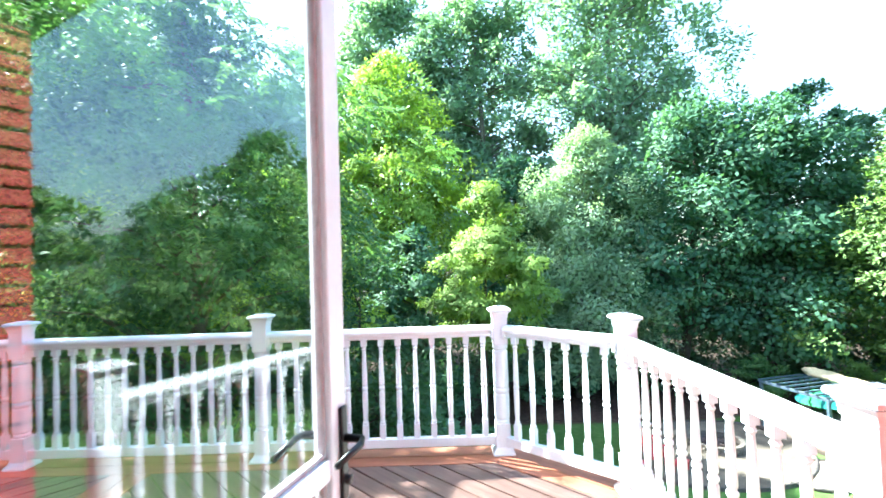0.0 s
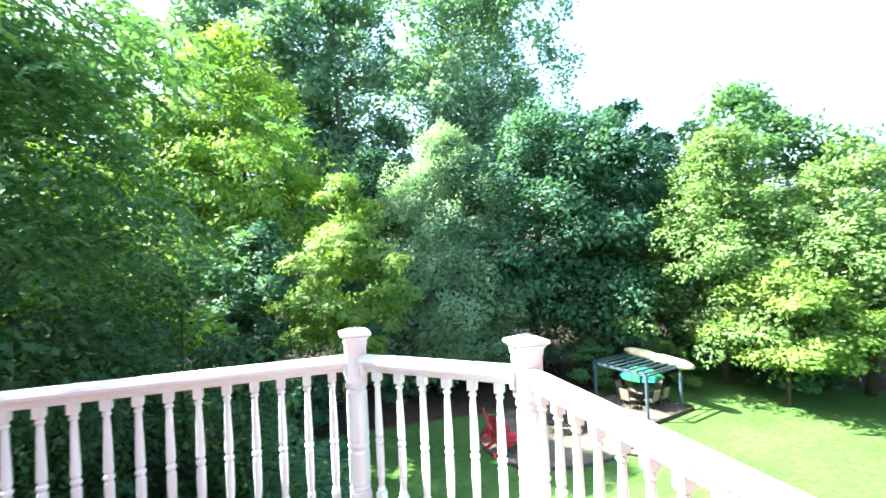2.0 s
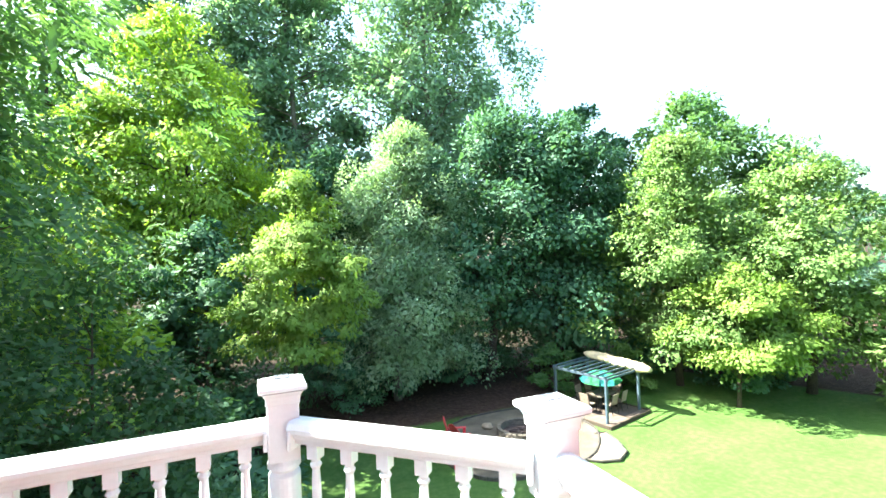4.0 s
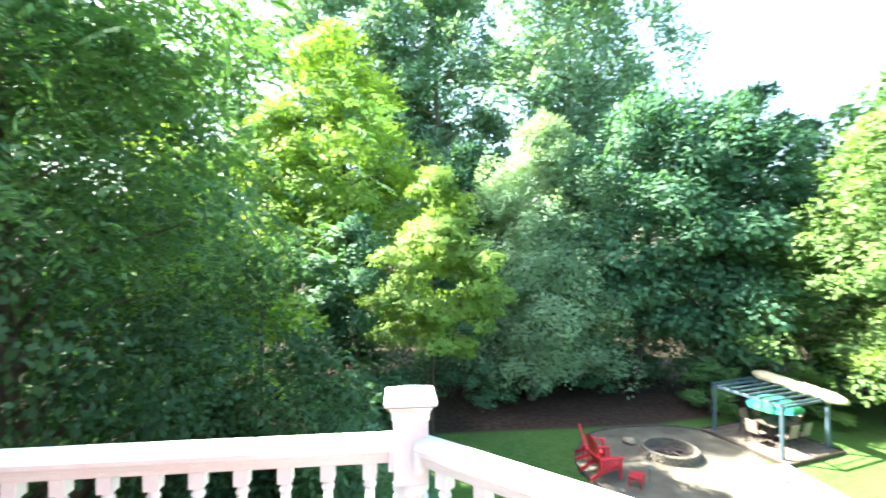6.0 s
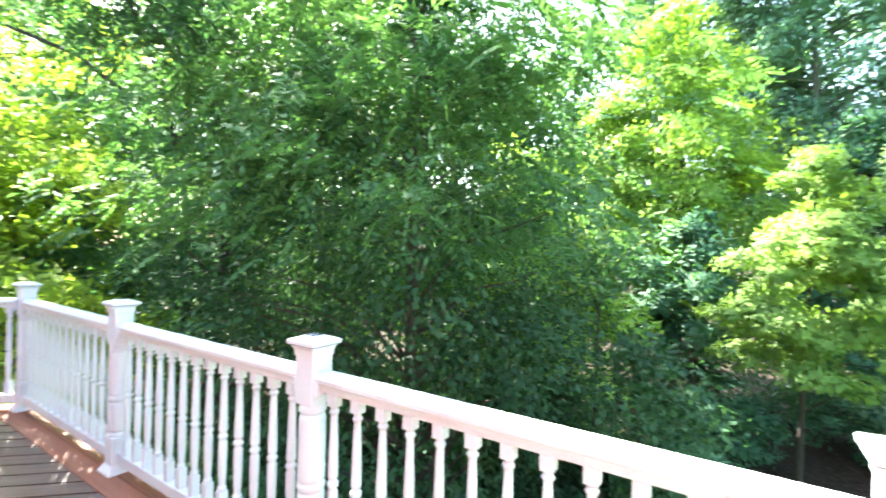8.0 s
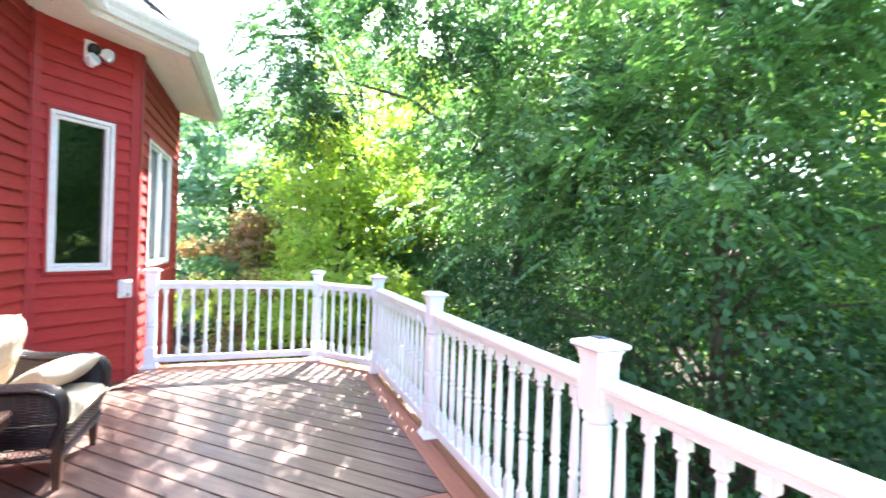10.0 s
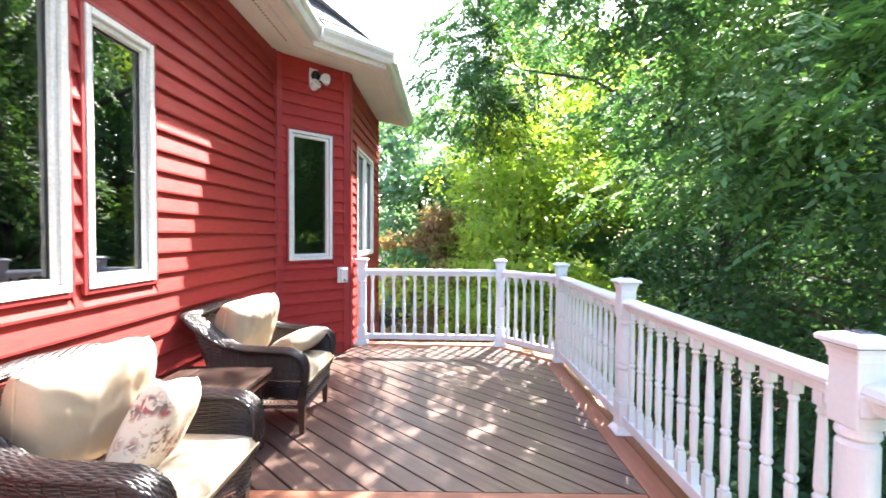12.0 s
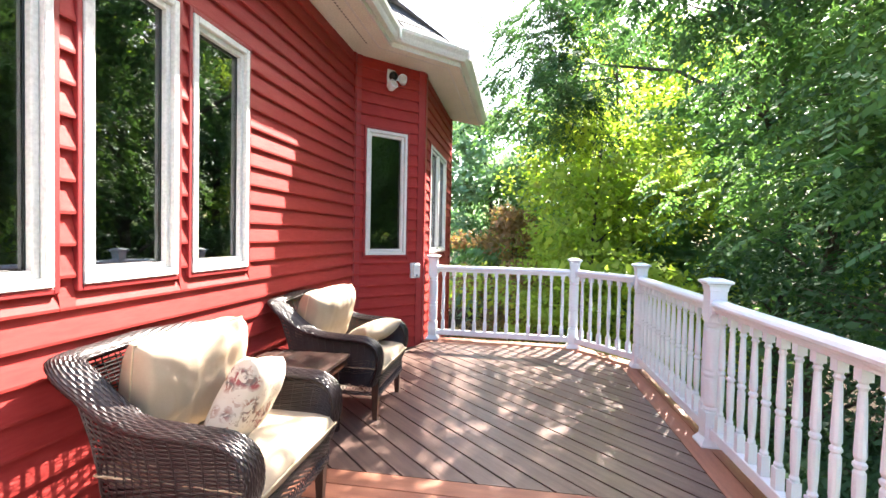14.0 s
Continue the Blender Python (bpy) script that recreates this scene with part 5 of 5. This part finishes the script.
def tree(name, label, base, top, centre, radii, count, per, leaf, mat, seed, trunk=0.18, size=0.22, flat=0.45, low=-0.95, aspect=0.6,
         droop=0.15, bark=None, limbs=26, hollow=0.4, lean=0.0, category="tree", lumps=1.0, point=0.3):
    """A tree: tapered trunk with limbs, and a crown of clusters of leaves."""
    rs = np.random.default_rng(seed)
    if leaf > 0.12:
        leaf, per = leaf * 1.15, int(per * 0.78)
    e = thing(name, label, category, (base[0], base[1], base[2]), 0, "trees round the yard" if category == "tree" else "shrubs round the yard")
    per = int(per * 0.91)
    base = np.array(base, dtype=float)
    c = np.array(centre, dtype=float) - base
    pc, out = puffs(rs, count, c, radii, lumps, low, hollow, point)
    mean = float(np.mean(radii))
    ps = mean * size * 0.72 * rs.uniform(0.65, 1.35, len(pc))
    idx = np.repeat(np.arange(len(pc)), per)
    n = len(idx)
    g = rs.normal(size=(n, 3)) + np.array([0, 0, 0.35]) + out[idx] * 0.4
    g = unit(g)
    shell = rs.uniform(0.25, 1, (n, 1)) ** 0.5
    wob = 1 + 0.28 * np.sin(g[:, :1] * 5 + idx[:, None]) * np.cos(g[:, 1:2] * 4 + idx[:, None] * 2)
    pos = pc[idx] + g * shell * wob * ps[idx][:, None] * np.array([1.2, 1.2, flat * 1.7])
    d = unit(g * 0.7 + out[idx] * 0.5 + rs.normal(size=(n, 3)) * 0.55 + np.array([0, 0, -droop * 2]))
    up = unit(np.array([0, 0, 0.65]) + g * 0.9 + out[idx] * 0.5 + rs.normal(size=(n, 3)) * 0.24)
    L = leaf * rs.uniform(0.65, 1.35, n)
    leaf_mesh("crown", pos, d, up, L, L * aspect * rs.uniform(0.8, 1.2, n), mat, e, 0.25, unit(g * 0.7 + out[idx] * 0.45 + np.array([0, 0, 0.3])) if leaf > 0.125 else None)
    bm = bmesh.new()
    topv = Vector(np.array(top) - base)
    bend = Vector((rs.uniform(-0.4, 0.4), rs.uniform(-0.4, 0.4), 0)) * trunk * 6
    spine = [Vector((0, 0, -0.3)).lerp(topv, t) + bend * math.sin(t * math.pi) for t in (0, 0.12, 0.3, 0.5, 0.7, 0.88, 1.0)]
    tube(bm, spine, [trunk * f for f in (1.35, 1.0, 0.85, 0.65, 0.45, 0.28, 0.12)], 9)
    pick = rs.choice(len(pc), min(limbs, len(pc)), replace=False)
    for k in pick:
        tip = Vector(pc[k])
        t = min(0.92, max(0.24, (tip.z - 0.35 * math.hypot(tip.x - topv.x * 0.5, tip.y - topv.y * 0.5)) / max(topv.z, 0.5)))
        seg = t * (len(spine) - 1)
        i = min(int(seg), len(spine) - 2)
        start = spine[i].lerp(spine[i + 1], seg - i)
        mid = start.lerp(tip, 0.5) + Vector((0, 0, 0.12 * (tip - start).length))
        r = trunk * 0.34 * (1 - 0.5 * t)
        q = start.lerp(mid, 0.5) + Vector((0, 0, 0.03))
        tube(bm, [start, q, mid, mid.lerp(tip, 0.6) + Vector(rs.normal(size=3) * 0.05), tip], [r, r * 0.8, r * 0.6, r * 0.38, r * 0.15], 5)
    part("trunk", bm, bark or M_BARK, e, smooth=True)
    return e


def sprays(parent, centres, dirs, mat, rs, pairs=5, leaflet=0.085, step=0.045):
    """Compound leaves: leaflets in pairs along a drooping midrib."""
    n = len(centres)
    d = unit(dirs)
    up = unit(np.array([0, 0, 1.0]) + rs.normal(size=(n, 3)) * 0.3)
    side = unit(np.cross(d, up))
    C, D, N, L = [], [], [], []
    scale = rs.uniform(0.75, 1.25, n)[:, None]
    for k in range(pairs + 1):
        t = k * step
        droop = np.array([0, 0, -1.0]) * (t * t * 2.2)
        p = centres + (d * t + droop) * scale
        if k == pairs:
            C.append(p + d * leaflet * 0.5 * scale), D.append(d), N.append(up), L.append(leaflet * scale[:, 0] * 0.95)
            break
        f = 0.75 + 0.35 * math.sin(math.pi * (k + 0.7) / pairs)
        for s in (-1, 1):
            dd = unit(side * s + d * 0.42 + rs.normal(size=(n, 3)) * 0.12 + np.array([0, 0, -0.25]))
            C.append(p + dd * leaflet * 0.5 * f * scale), D.append(dd), N.append(up), L.append(leaflet * f * scale[:, 0])
    C, D, N, L = (np.concatenate(a) for a in (C, D, N, L))
    return leaf_mesh("leaf_sprays", C, D, N, L, L * 0.46, mat, parent)


def near_tree():
    """The big ash just beyond the rail, with small-leaved lower growth and long sprays above."""
    b = (-2.6, 7.9, height(-2.6, 7.9))
    e = tree("tree", "large dark green ash tree overhanging the deck with long compound leaves", b, (-2.9, 7.9, 8.5), (-3.2, 8.2, 0.4), (3.4, 3.0, 6.2), 560, 160, 0.094, L_ASH, 21, 0.14, 0.19, 0.6,
             -0.9, 0.6, 0.25, M_TWIG, 120, 0.3)
    rs = np.random.default_rng(5)
    pc, out = puffs(rs, 560, np.array([-0.5, -0.1, 3.2 - b[2]]), (3.5, 3.0, 3.6), 1.0, -0.45, 0.72)
    keep = out[:, 1] < 0.45
    pc, out = pc[keep], out[keep]
    idx = np.repeat(np.arange(len(pc)), 13)
    g = rs.normal(size=(len(idx), 3)) * np.array([0.28, 0.28, 0.18])
    dirs = out[idx] * np.array([1, 1, 0.1]) + rs.normal(size=(len(idx), 3)) * 0.5 + np.array([0, 0, -0.3])
    sprays(e, pc[idx] + g, dirs, L_ASHLIGHT, rs, 5, 0.10, 0.05)
    return e


near_tree()


def west_tree():
    """The tree at the far end whose boughs reach over the corner of the deck."""
    b = (-8.4, 7.4, height(-8.4, 7.4))
    e = tree("tree", "tall ash tree with boughs reaching over the far deck corner", b, (-8.4, 8.2, 9.0), (-8.2, 8.7, 3.2), (3.4, 2.4, 5.0), 190, 120, 0.12, L_ASH, 33, 0.16, 0.17, 0.55,
             -0.75, 0.6, 0.25, None, 60, 0.5)
    rs = np.random.default_rng(6)
    for count, centre, radii in ((80, (3.2, -1.5, 5.3), (2.2, 2.2, 1.7)), (70, (3.5, -3.0, 5.3), (2.3, 1.4, 1.3)), (210, (-2.2, -4.2, 5.9), (2.2, 2.1, 2.3))):
        pc, out = puffs(rs, count, np.array(centre) - np.array([0, 0, b[2]]), radii, 1.0, -0.9, 0.3)
        idx = np.repeat(np.arange(len(pc)), 8)
        g = rs.normal(size=(len(idx), 3)) * np.array([0.26, 0.26, 0.16])
        dirs = out[idx] * np.array([1, 1, 0.1]) + rs.normal(size=(len(idx), 3)) * 0.5 + np.array([0, 0, -0.3])
        sprays(e, pc[idx] + g, dirs, L_ASH, rs, 5, 0.12, 0.06)
        bm = bmesh.new()
        a = Vector((0, -0.2, centre[2] - b[2] - 2.2))
        c = Vector((centre[0], centre[1], centre[2] - b[2]))
        tube(bm, [a, a.lerp(c, 0.4) + Vector((0, 0, 0.5)), c, c.lerp(a, -0.35) - Vector((0, 0, 0.3))], [0.06, 0.045, 0.025, 0.008], 6)
        for k in rs.choice(len(pc), 9, replace=False):
            tip = Vector(pc[k])
            s = a.lerp(c, rs.uniform(0.55, 1.1))
            tube(bm, [s, s.lerp(tip, 0.5) + Vector((0, 0, 0.1)), tip], [0.018, 0.012, 0.004], 5)
        part("bough", bm, M_BARK, e, smooth=True)


west_tree()


def plant(label, centre, radii, base, count, per, leaf, mat, seed, **more):
    b = (*base, height(*base))
    top = (centre[0], centre[1], centre[2] + radii[2] * 0.85)
    return tree("tree", label, b, top, centre, radii, count, per, leaf, mat, seed, **more)


plant("small bright lime-green tree with feathery leaves", (3.55, 19.2, 0.95), (2.2, 2.2, 3.4), (3.3, 19.4), 230, 170, 0.15, L_LIME, 41, trunk=0.09, size=0.24, flat=0.36, droop=0.35, aspect=0.45, point=0.6)
plant("silver-green willow-like tree with a rounded crown", (9.9, 26.0, 0.85), (4.3, 2.8, 7.4), (9.2, 26.2), 480, 230, 0.16, L_SILVER, 42, trunk=0.2, size=0.20, flat=0.7, aspect=0.5, bark=M_PALEBARK, point=0.4, low=-0.76)
plant("tall yellow-green locust tree in full light", (-1.4, 27.6, 5.6), (5.2, 3.8, 7.8), (-1.2, 27.6), 540, 145, 0.20, L_YELLOW, 43, trunk=0.22, size=0.22, flat=0.4, droop=0.3, aspect=0.5, point=0.2)
plant("tall blue-green tree against the bright sky", (4.3, 35.4, 12.0), (5.6, 4.2, 11.5), (4.4, 35.8), 420, 150, 0.30, L_TALL, 44, trunk=0.34, size=0.20, flat=0.7, limbs=60, bark=M_PALEBARK)
plant("tall open tree behind the locust", (-3.0, 38.0, 12.0), (7.6, 4.8, 12.5), (-3.0, 38.0), 380, 120, 0.34, L_TALL, 63, trunk=0.34, size=0.16, flat=0.7, limbs=60, bark=M_PALEBARK)
plant("tall open tree with bare branches against the sky", (14.6, 35.0, 15.5), (9.6, 5.4, 12.5), (13.8, 35.2), 560, 135, 0.29, L_TALL, 45, trunk=0.30, size=0.16, flat=0.7, limbs=170, bark=M_PALEBARK, hollow=0.25, point=0.0)
plant("dense dark green maple behind the pergola", (16.6, 26.6, 2.2), (5.8, 4.2, 7.8), (15.4, 27.0), 350, 125, 0.26, L_DARK, 46, trunk=0.26, size=0.26, flat=0.5, point=0.0, low=-0.64)
plant("dense dark green maple at the edge of the wood", (20.6, 25.6, 1.8), (4.8, 4.0, 7.4), (20.2, 26.0), 280, 120, 0.26, L_DARK, 47, trunk=0.24, size=0.26, flat=0.5, point=0.0, low=-0.75)
plant("fresh green maple with a broad crown beside the lawn", (23.9, 20.0, 0.3), (4.3, 3.8, 6.5), (24.2, 20.6), 430, 185, 0.18, L_FRESH, 48, trunk=0.17, size=0.24, flat=0.45, point=0.15, low=-0.74)
plant("low lime-green maple spreading over the lawn", (23.3, 16.4, -2.3), (2.7, 2.6, 2.3), (23.6, 16.8), 190, 170, 0.16, L_LIME, 49, trunk=0.10, size=0.34, flat=0.4, point=0.1)
plant("green maple at the far edge of the lawn", (28.6, 16.4, -0.4), (4.0, 3.4, 6.2), (28.6, 16.4), 270, 150, 0.20, L_FRESH, 50, trunk=0.2, size=0.24, flat=0.45, point=0.05, low=-0.78)
plant("green tree beyond the lawn", (31.0, 10.6, -0.4), (4.2, 3.8, 6.2), (31.2, 10.6), 150, 90, 0.30, L_FRESH, 51, trunk=0.22, size=0.22, flat=0.45)
plant("green tree beside the open lawn", (31.5, 3.0, 0.2), (4.2, 4.2, 5.9), (31.5, 3.0), 100, 60, 0.36, L_TALL, 64, trunk=0.22, size=0.22, flat=0.45)
plant("tall green tree behind the broad maple", (32.0, 25.6, 4.7), (6.6, 4.8, 7.0), (32.0, 25.8), 300, 110, 0.3, L_ASHLIGHT, 52, trunk=0.28, size=0.22, flat=0.5, point=0.0)
plant("tall green tree behind the dark maples", (26.4, 30.4, 5.4), (4.2, 4.0, 7.4), (26.4, 30.4), 220, 120, 0.3, L_DARK, 53, trunk=0.28, size=0.2, flat=0.5)
plant("hazy green tree far beyond the lawn", (39.0, 22.5, 2.6), (5.2, 4.8, 6.0), (39.0, 22.5), 200, 110, 0.32, L_TALL, 54, trunk=0.26, size=0.22, flat=0.5)
plant("dark green tree in the shaded wood", (-9.0, 21.5, 2.5), (5.0, 4.0, 8.6), (-9.0, 21.5), 280, 120, 0.27, L_ASHLIGHT, 56, trunk=0.26, size=0.24, flat=0.5, point=0.0)
plant("dark understorey tree behind the silver tree", (6.4, 29.6, 0.6), (3.8, 3.2, 7.2), (6.4, 29.6), 220, 120, 0.26, L_DARK, 57, trunk=0.22, size=0.22, flat=0.5)
plant("dark understorey tree deep in the wood", (11.6, 29.5, 1.2), (3.6, 3.2, 7.0), (11.6, 29.5), 200, 120, 0.26, L_DARK, 65, trunk=0.22, size=0.22, flat=0.5)
plant("green tree in the wood behind the locust", (-7.4, 31.0, 4.6), (4.6, 3.6, 11.0), (-7.4, 31.0), 240, 100, 0.32, L_ASHLIGHT, 141, trunk=0.24, size=0.26, flat=0.5, limbs=20, point=0.0)
plant("dark green young tree beside the lime-green tree", (0.2, 22.2, -1.6), (2.8, 2.2, 4.4), (0.2, 22.4), 200, 130, 0.2, L_DARK, 66, trunk=0.14, size=0.24, flat=0.45)
plant("yellow-green tree filling the wood beyond the ash", (-4.4, 16.2, -0.6), (3.1, 2.8, 5.2), (-4.4, 16.4), 220, 130, 0.18, L_YELLOW, 58, trunk=0.16, size=0.24, flat=0.45, point=0.1)
plant("yellow-green tree behind the far corner of the deck", (-11.5, 4.4, 0.7), (3.2, 3.2, 3.9), (-11.7, 4.4), 270, 140, 0.14, L_GOLD, 59, trunk=0.10, size=0.28, flat=0.4, point=0.0)
plant("hazy green tree beyond the house corner", (-23.0, 0.0, 2.2), (4.8, 4.4, 5.6), (-23.0, 0.6), 220, 120, 0.24, L_TALL, 60, trunk=0.24, size=0.24, flat=0.5)
plant("green tree in the wood beyond the far corner", (-17.0, 11.5, 4.6), (4.8, 4.2, 8.0), (-17.0, 11.5), 250, 105, 0.24, L_ASHLIGHT, 61, trunk=0.24, size=0.24, flat=0.45, point=0.0)
plant("pale green tree in the haze beyond the yellow-green bushes", (-18.8, 4.9, 2.8), (4.6, 5.4, 5.0), (-18.8, 4.9), 240, 110, 0.23, L_ASHLIGHT, 67, trunk=0.2, size=0.30, flat=0.45, point=0.0)
plant("yellow-green tree with hanging boughs beyond the far corner", (-13.2, 4.9, 5.4), (2.8, 2.5, 4.2), (-13.4, 5.4), 150, 110, 0.14, L_GOLD, 142, trunk=0.12, size=0.24, flat=0.45, point=0.0, hollow=0.3)
plant("tall tree deep in the wood", (-13.0, 16.0, 5.6), (5.4, 4.4, 9.6), (-13.0, 16.2), 230, 100, 0.28, L_YELLOW, 62, trunk=0.26, size=0.24, flat=0.5, point=0.0)


for k, (x, y, z) in enumerate(((-25.0, 8.5, 4.0), (-24.5, 15.0, 5.0), (-19.5, 20.5, 5.0), (-15.0, 25.0, 5.0))):
    plant("broad green tree closing the wood in the haze", (x, y, z), (5.6, 5.0, 9.4), (x, y + 0.4), 190, 60, 0.42, L_ASHLIGHT, 120 + k, trunk=0.26, size=0.34, flat=0.6, limbs=14, point=0.0)


plant("young dark green ash beside the large one", (0.0, 9.2, -2.0), (1.8, 1.6, 3.4), (0.0, 9.4), 170, 130, 0.11, L_ASH, 130, trunk=0.06, size=0.3, flat=0.5, point=0.0)


def shrub(label, x, y, r, h, mat, seed, leaf=0.12, count=70, per=110):
    b = (x, y, height(x, y))
    tree("shrub", label, b, (x, y, b[2] + h * 1.6), (x, y, b[2] + h), (r, r, h), count, per, leaf, mat, seed, trunk=0.05, size=0.28, flat=0.4, low=-0.8, category="shrub", limbs=16)


shrub("green shrub under the dark maples behind the pergola", 17.2, 23.0, 1.5, 1.3, L_ASHLIGHT, 71)
shrub("fresh green shrub at the foot of the broad maple", 20.9, 21.6, 1.6, 1.3, L_FRESH, 72)
shrub("dark shrub in the shade of the wood", 5.6, 25.5, 2.0, 1.5, L_DARK, 73)
shrub("reddish shrub with bronze leaves beyond the house corner", -12.0, 2.0, 1.9, 2.7, L_RED, 74, 0.125, 110, 130)
shrub("yellow-green shrub below the far corner of the deck", -8.6, 3.0, 1.6, 2.3, L_GOLD, 75, 0.10, 90, 160)
shrub("green shrub below the far rail", -6.4, 5.2, 1.6, 1.8, L_ASHLIGHT, 76, 0.09, 90, 160)
shrub("green shrub on the slope below the deck", -0.2, 9.2, 1.9, 2.0, L_ASH, 77, 0.09, 90, 160)
shrub("dark shrub at the lawn's edge", 28.0, 18.8, 1.6, 1.2, L_DARK, 78)
shrub("green shrub below the yellow-green tree", -11.5, 7.6, 2.2, 2.6, L_ASHLIGHT, 79, 0.10, 90, 160)
shrub("green shrub under the ash tree on the slope", -4.6, 6.4, 1.7, 1.9, L_ASH, 80, 0.09, 90, 160)
shrub("dark green shrub on the slope by the trunk", -1.6, 6.9, 1.6, 1.5, L_ASH, 81, 0.09, 90, 160)
shrub("tall green shrub on the slope beyond the rail", 0.3, 8.6, 1.5, 2.0, L_ASH, 97, 0.10, 90, 140)
shrub("green shrub on the bank beyond the ash", 0.6, 10.6, 1.6, 2.4, L_ASH, 98, 0.10, 80, 140)
shrub("green shrub close below the long rail", -3.0, 5.3, 1.4, 1.9, L_ASH, 93, 0.09, 80, 140)
shrub("green shrub below the rail beside the ash", -0.6, 6.0, 1.5, 1.6, L_ASH, 94, 0.09, 80, 140)
shrub("green shrub in the shade behind the ash", -5.4, 9.2, 2.2, 2.4, L_ASH, 95, 0.10, 90, 140)
shrub("green shrub on the slope beyond the ash", 0.4, 11.4, 2.0, 1.6, L_ASH, 96, 0.10, 80, 140)
shrub("tall green shrub at the edge of the wood", -2.6, 12.0, 2.2, 2.4, L_ASH, 82, 0.11, 100, 150)
shrub("low dark shrub in the shade beyond the lawn", 1.0, 24.5, 2.2, 1.4, L_DARK, 83)
for k, (x, y) in enumerate(((-2.2, 14.2), (0.6, 15.0), (-5.0, 13.0), (-4.2, 16.4), (12.5, 28.0), (16.6, 29.5), (21.5, 28.5), (9.0, 27.5), (24.5, 24.6), (26.2, 22.6), (29.0, 20.2), (26.4, 18.2))):
    shrub("low dark shrub filling the shade under the trees", x, y, 2.3, 1.5, L_DARK, 84 + k, 0.2, 60, 80)


def wood_edge():
    """Far woods closing the view all round, as one mass of leaves."""
    rs = np.random.default_rng(90)
    pts, outs = [], []
    for a in np.linspace(0, 2 * math.pi, 46, endpoint=False):
        r = 50 + 5 * math.sin(5 * a) + rs.uniform(-3, 3)
        x, y = 8 + r * math.cos(a), 8 + r * math.sin(a)
        h = rs.uniform(6.5, 10.0)
        c, o = puffs(rs, 50, (x, y, height(x, y) + h * 0.75), (4.6, 4.6, h * 0.8), 1.0, -0.9, 0.55)
        pts.append(c), outs.append(o)
    c, o = np.concatenate(pts), np.concatenate(outs)
    idx = np.repeat(np.arange(len(c)), 22)
    n = len(idx)
    pos = c[idx] + rs.normal(size=(n, 3)) * np.array([0.8, 0.8, 0.5])
    d = unit(o[idx] + rs.normal(size=(n, 3)) * 0.7)
    up = unit(np.array([0, 0, 1.0]) + o[idx] * 0.5 + rs.normal(size=(n, 3)) * 0.4)
    L = 0.75 * rs.uniform(0.6, 1.4, n)
    e = leaf_mesh("far_woods", pos, d, up, L, L * 0.6, L_DARK, None)
    tagged(e, "dark green woods closing the yard all round", "woods", kind="stuff")


wood_edge()


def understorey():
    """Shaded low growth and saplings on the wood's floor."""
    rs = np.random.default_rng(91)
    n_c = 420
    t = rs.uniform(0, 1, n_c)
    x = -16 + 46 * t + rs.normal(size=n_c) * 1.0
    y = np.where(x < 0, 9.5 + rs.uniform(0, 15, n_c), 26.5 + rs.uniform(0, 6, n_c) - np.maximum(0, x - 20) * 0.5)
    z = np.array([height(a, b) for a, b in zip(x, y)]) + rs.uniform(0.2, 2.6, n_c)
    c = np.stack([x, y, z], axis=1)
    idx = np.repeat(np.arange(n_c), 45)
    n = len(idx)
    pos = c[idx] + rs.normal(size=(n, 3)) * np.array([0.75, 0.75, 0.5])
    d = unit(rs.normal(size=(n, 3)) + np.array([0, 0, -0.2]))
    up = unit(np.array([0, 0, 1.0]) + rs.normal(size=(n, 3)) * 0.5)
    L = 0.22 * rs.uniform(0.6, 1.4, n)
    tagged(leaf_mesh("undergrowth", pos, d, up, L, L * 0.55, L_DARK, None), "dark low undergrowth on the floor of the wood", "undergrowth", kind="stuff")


understorey()

# ---- siding and roof pieces ----
for nm, ops in (("wall_north", None), ("wall_bay", None), ("wall_bay_front", None), ("wall_bay_west", None), ("wall_wing_west", None), ("wall_wing_north", None)):
    host, length, ops = walls[nm]
    siding(host, length, ops)
make_roof()
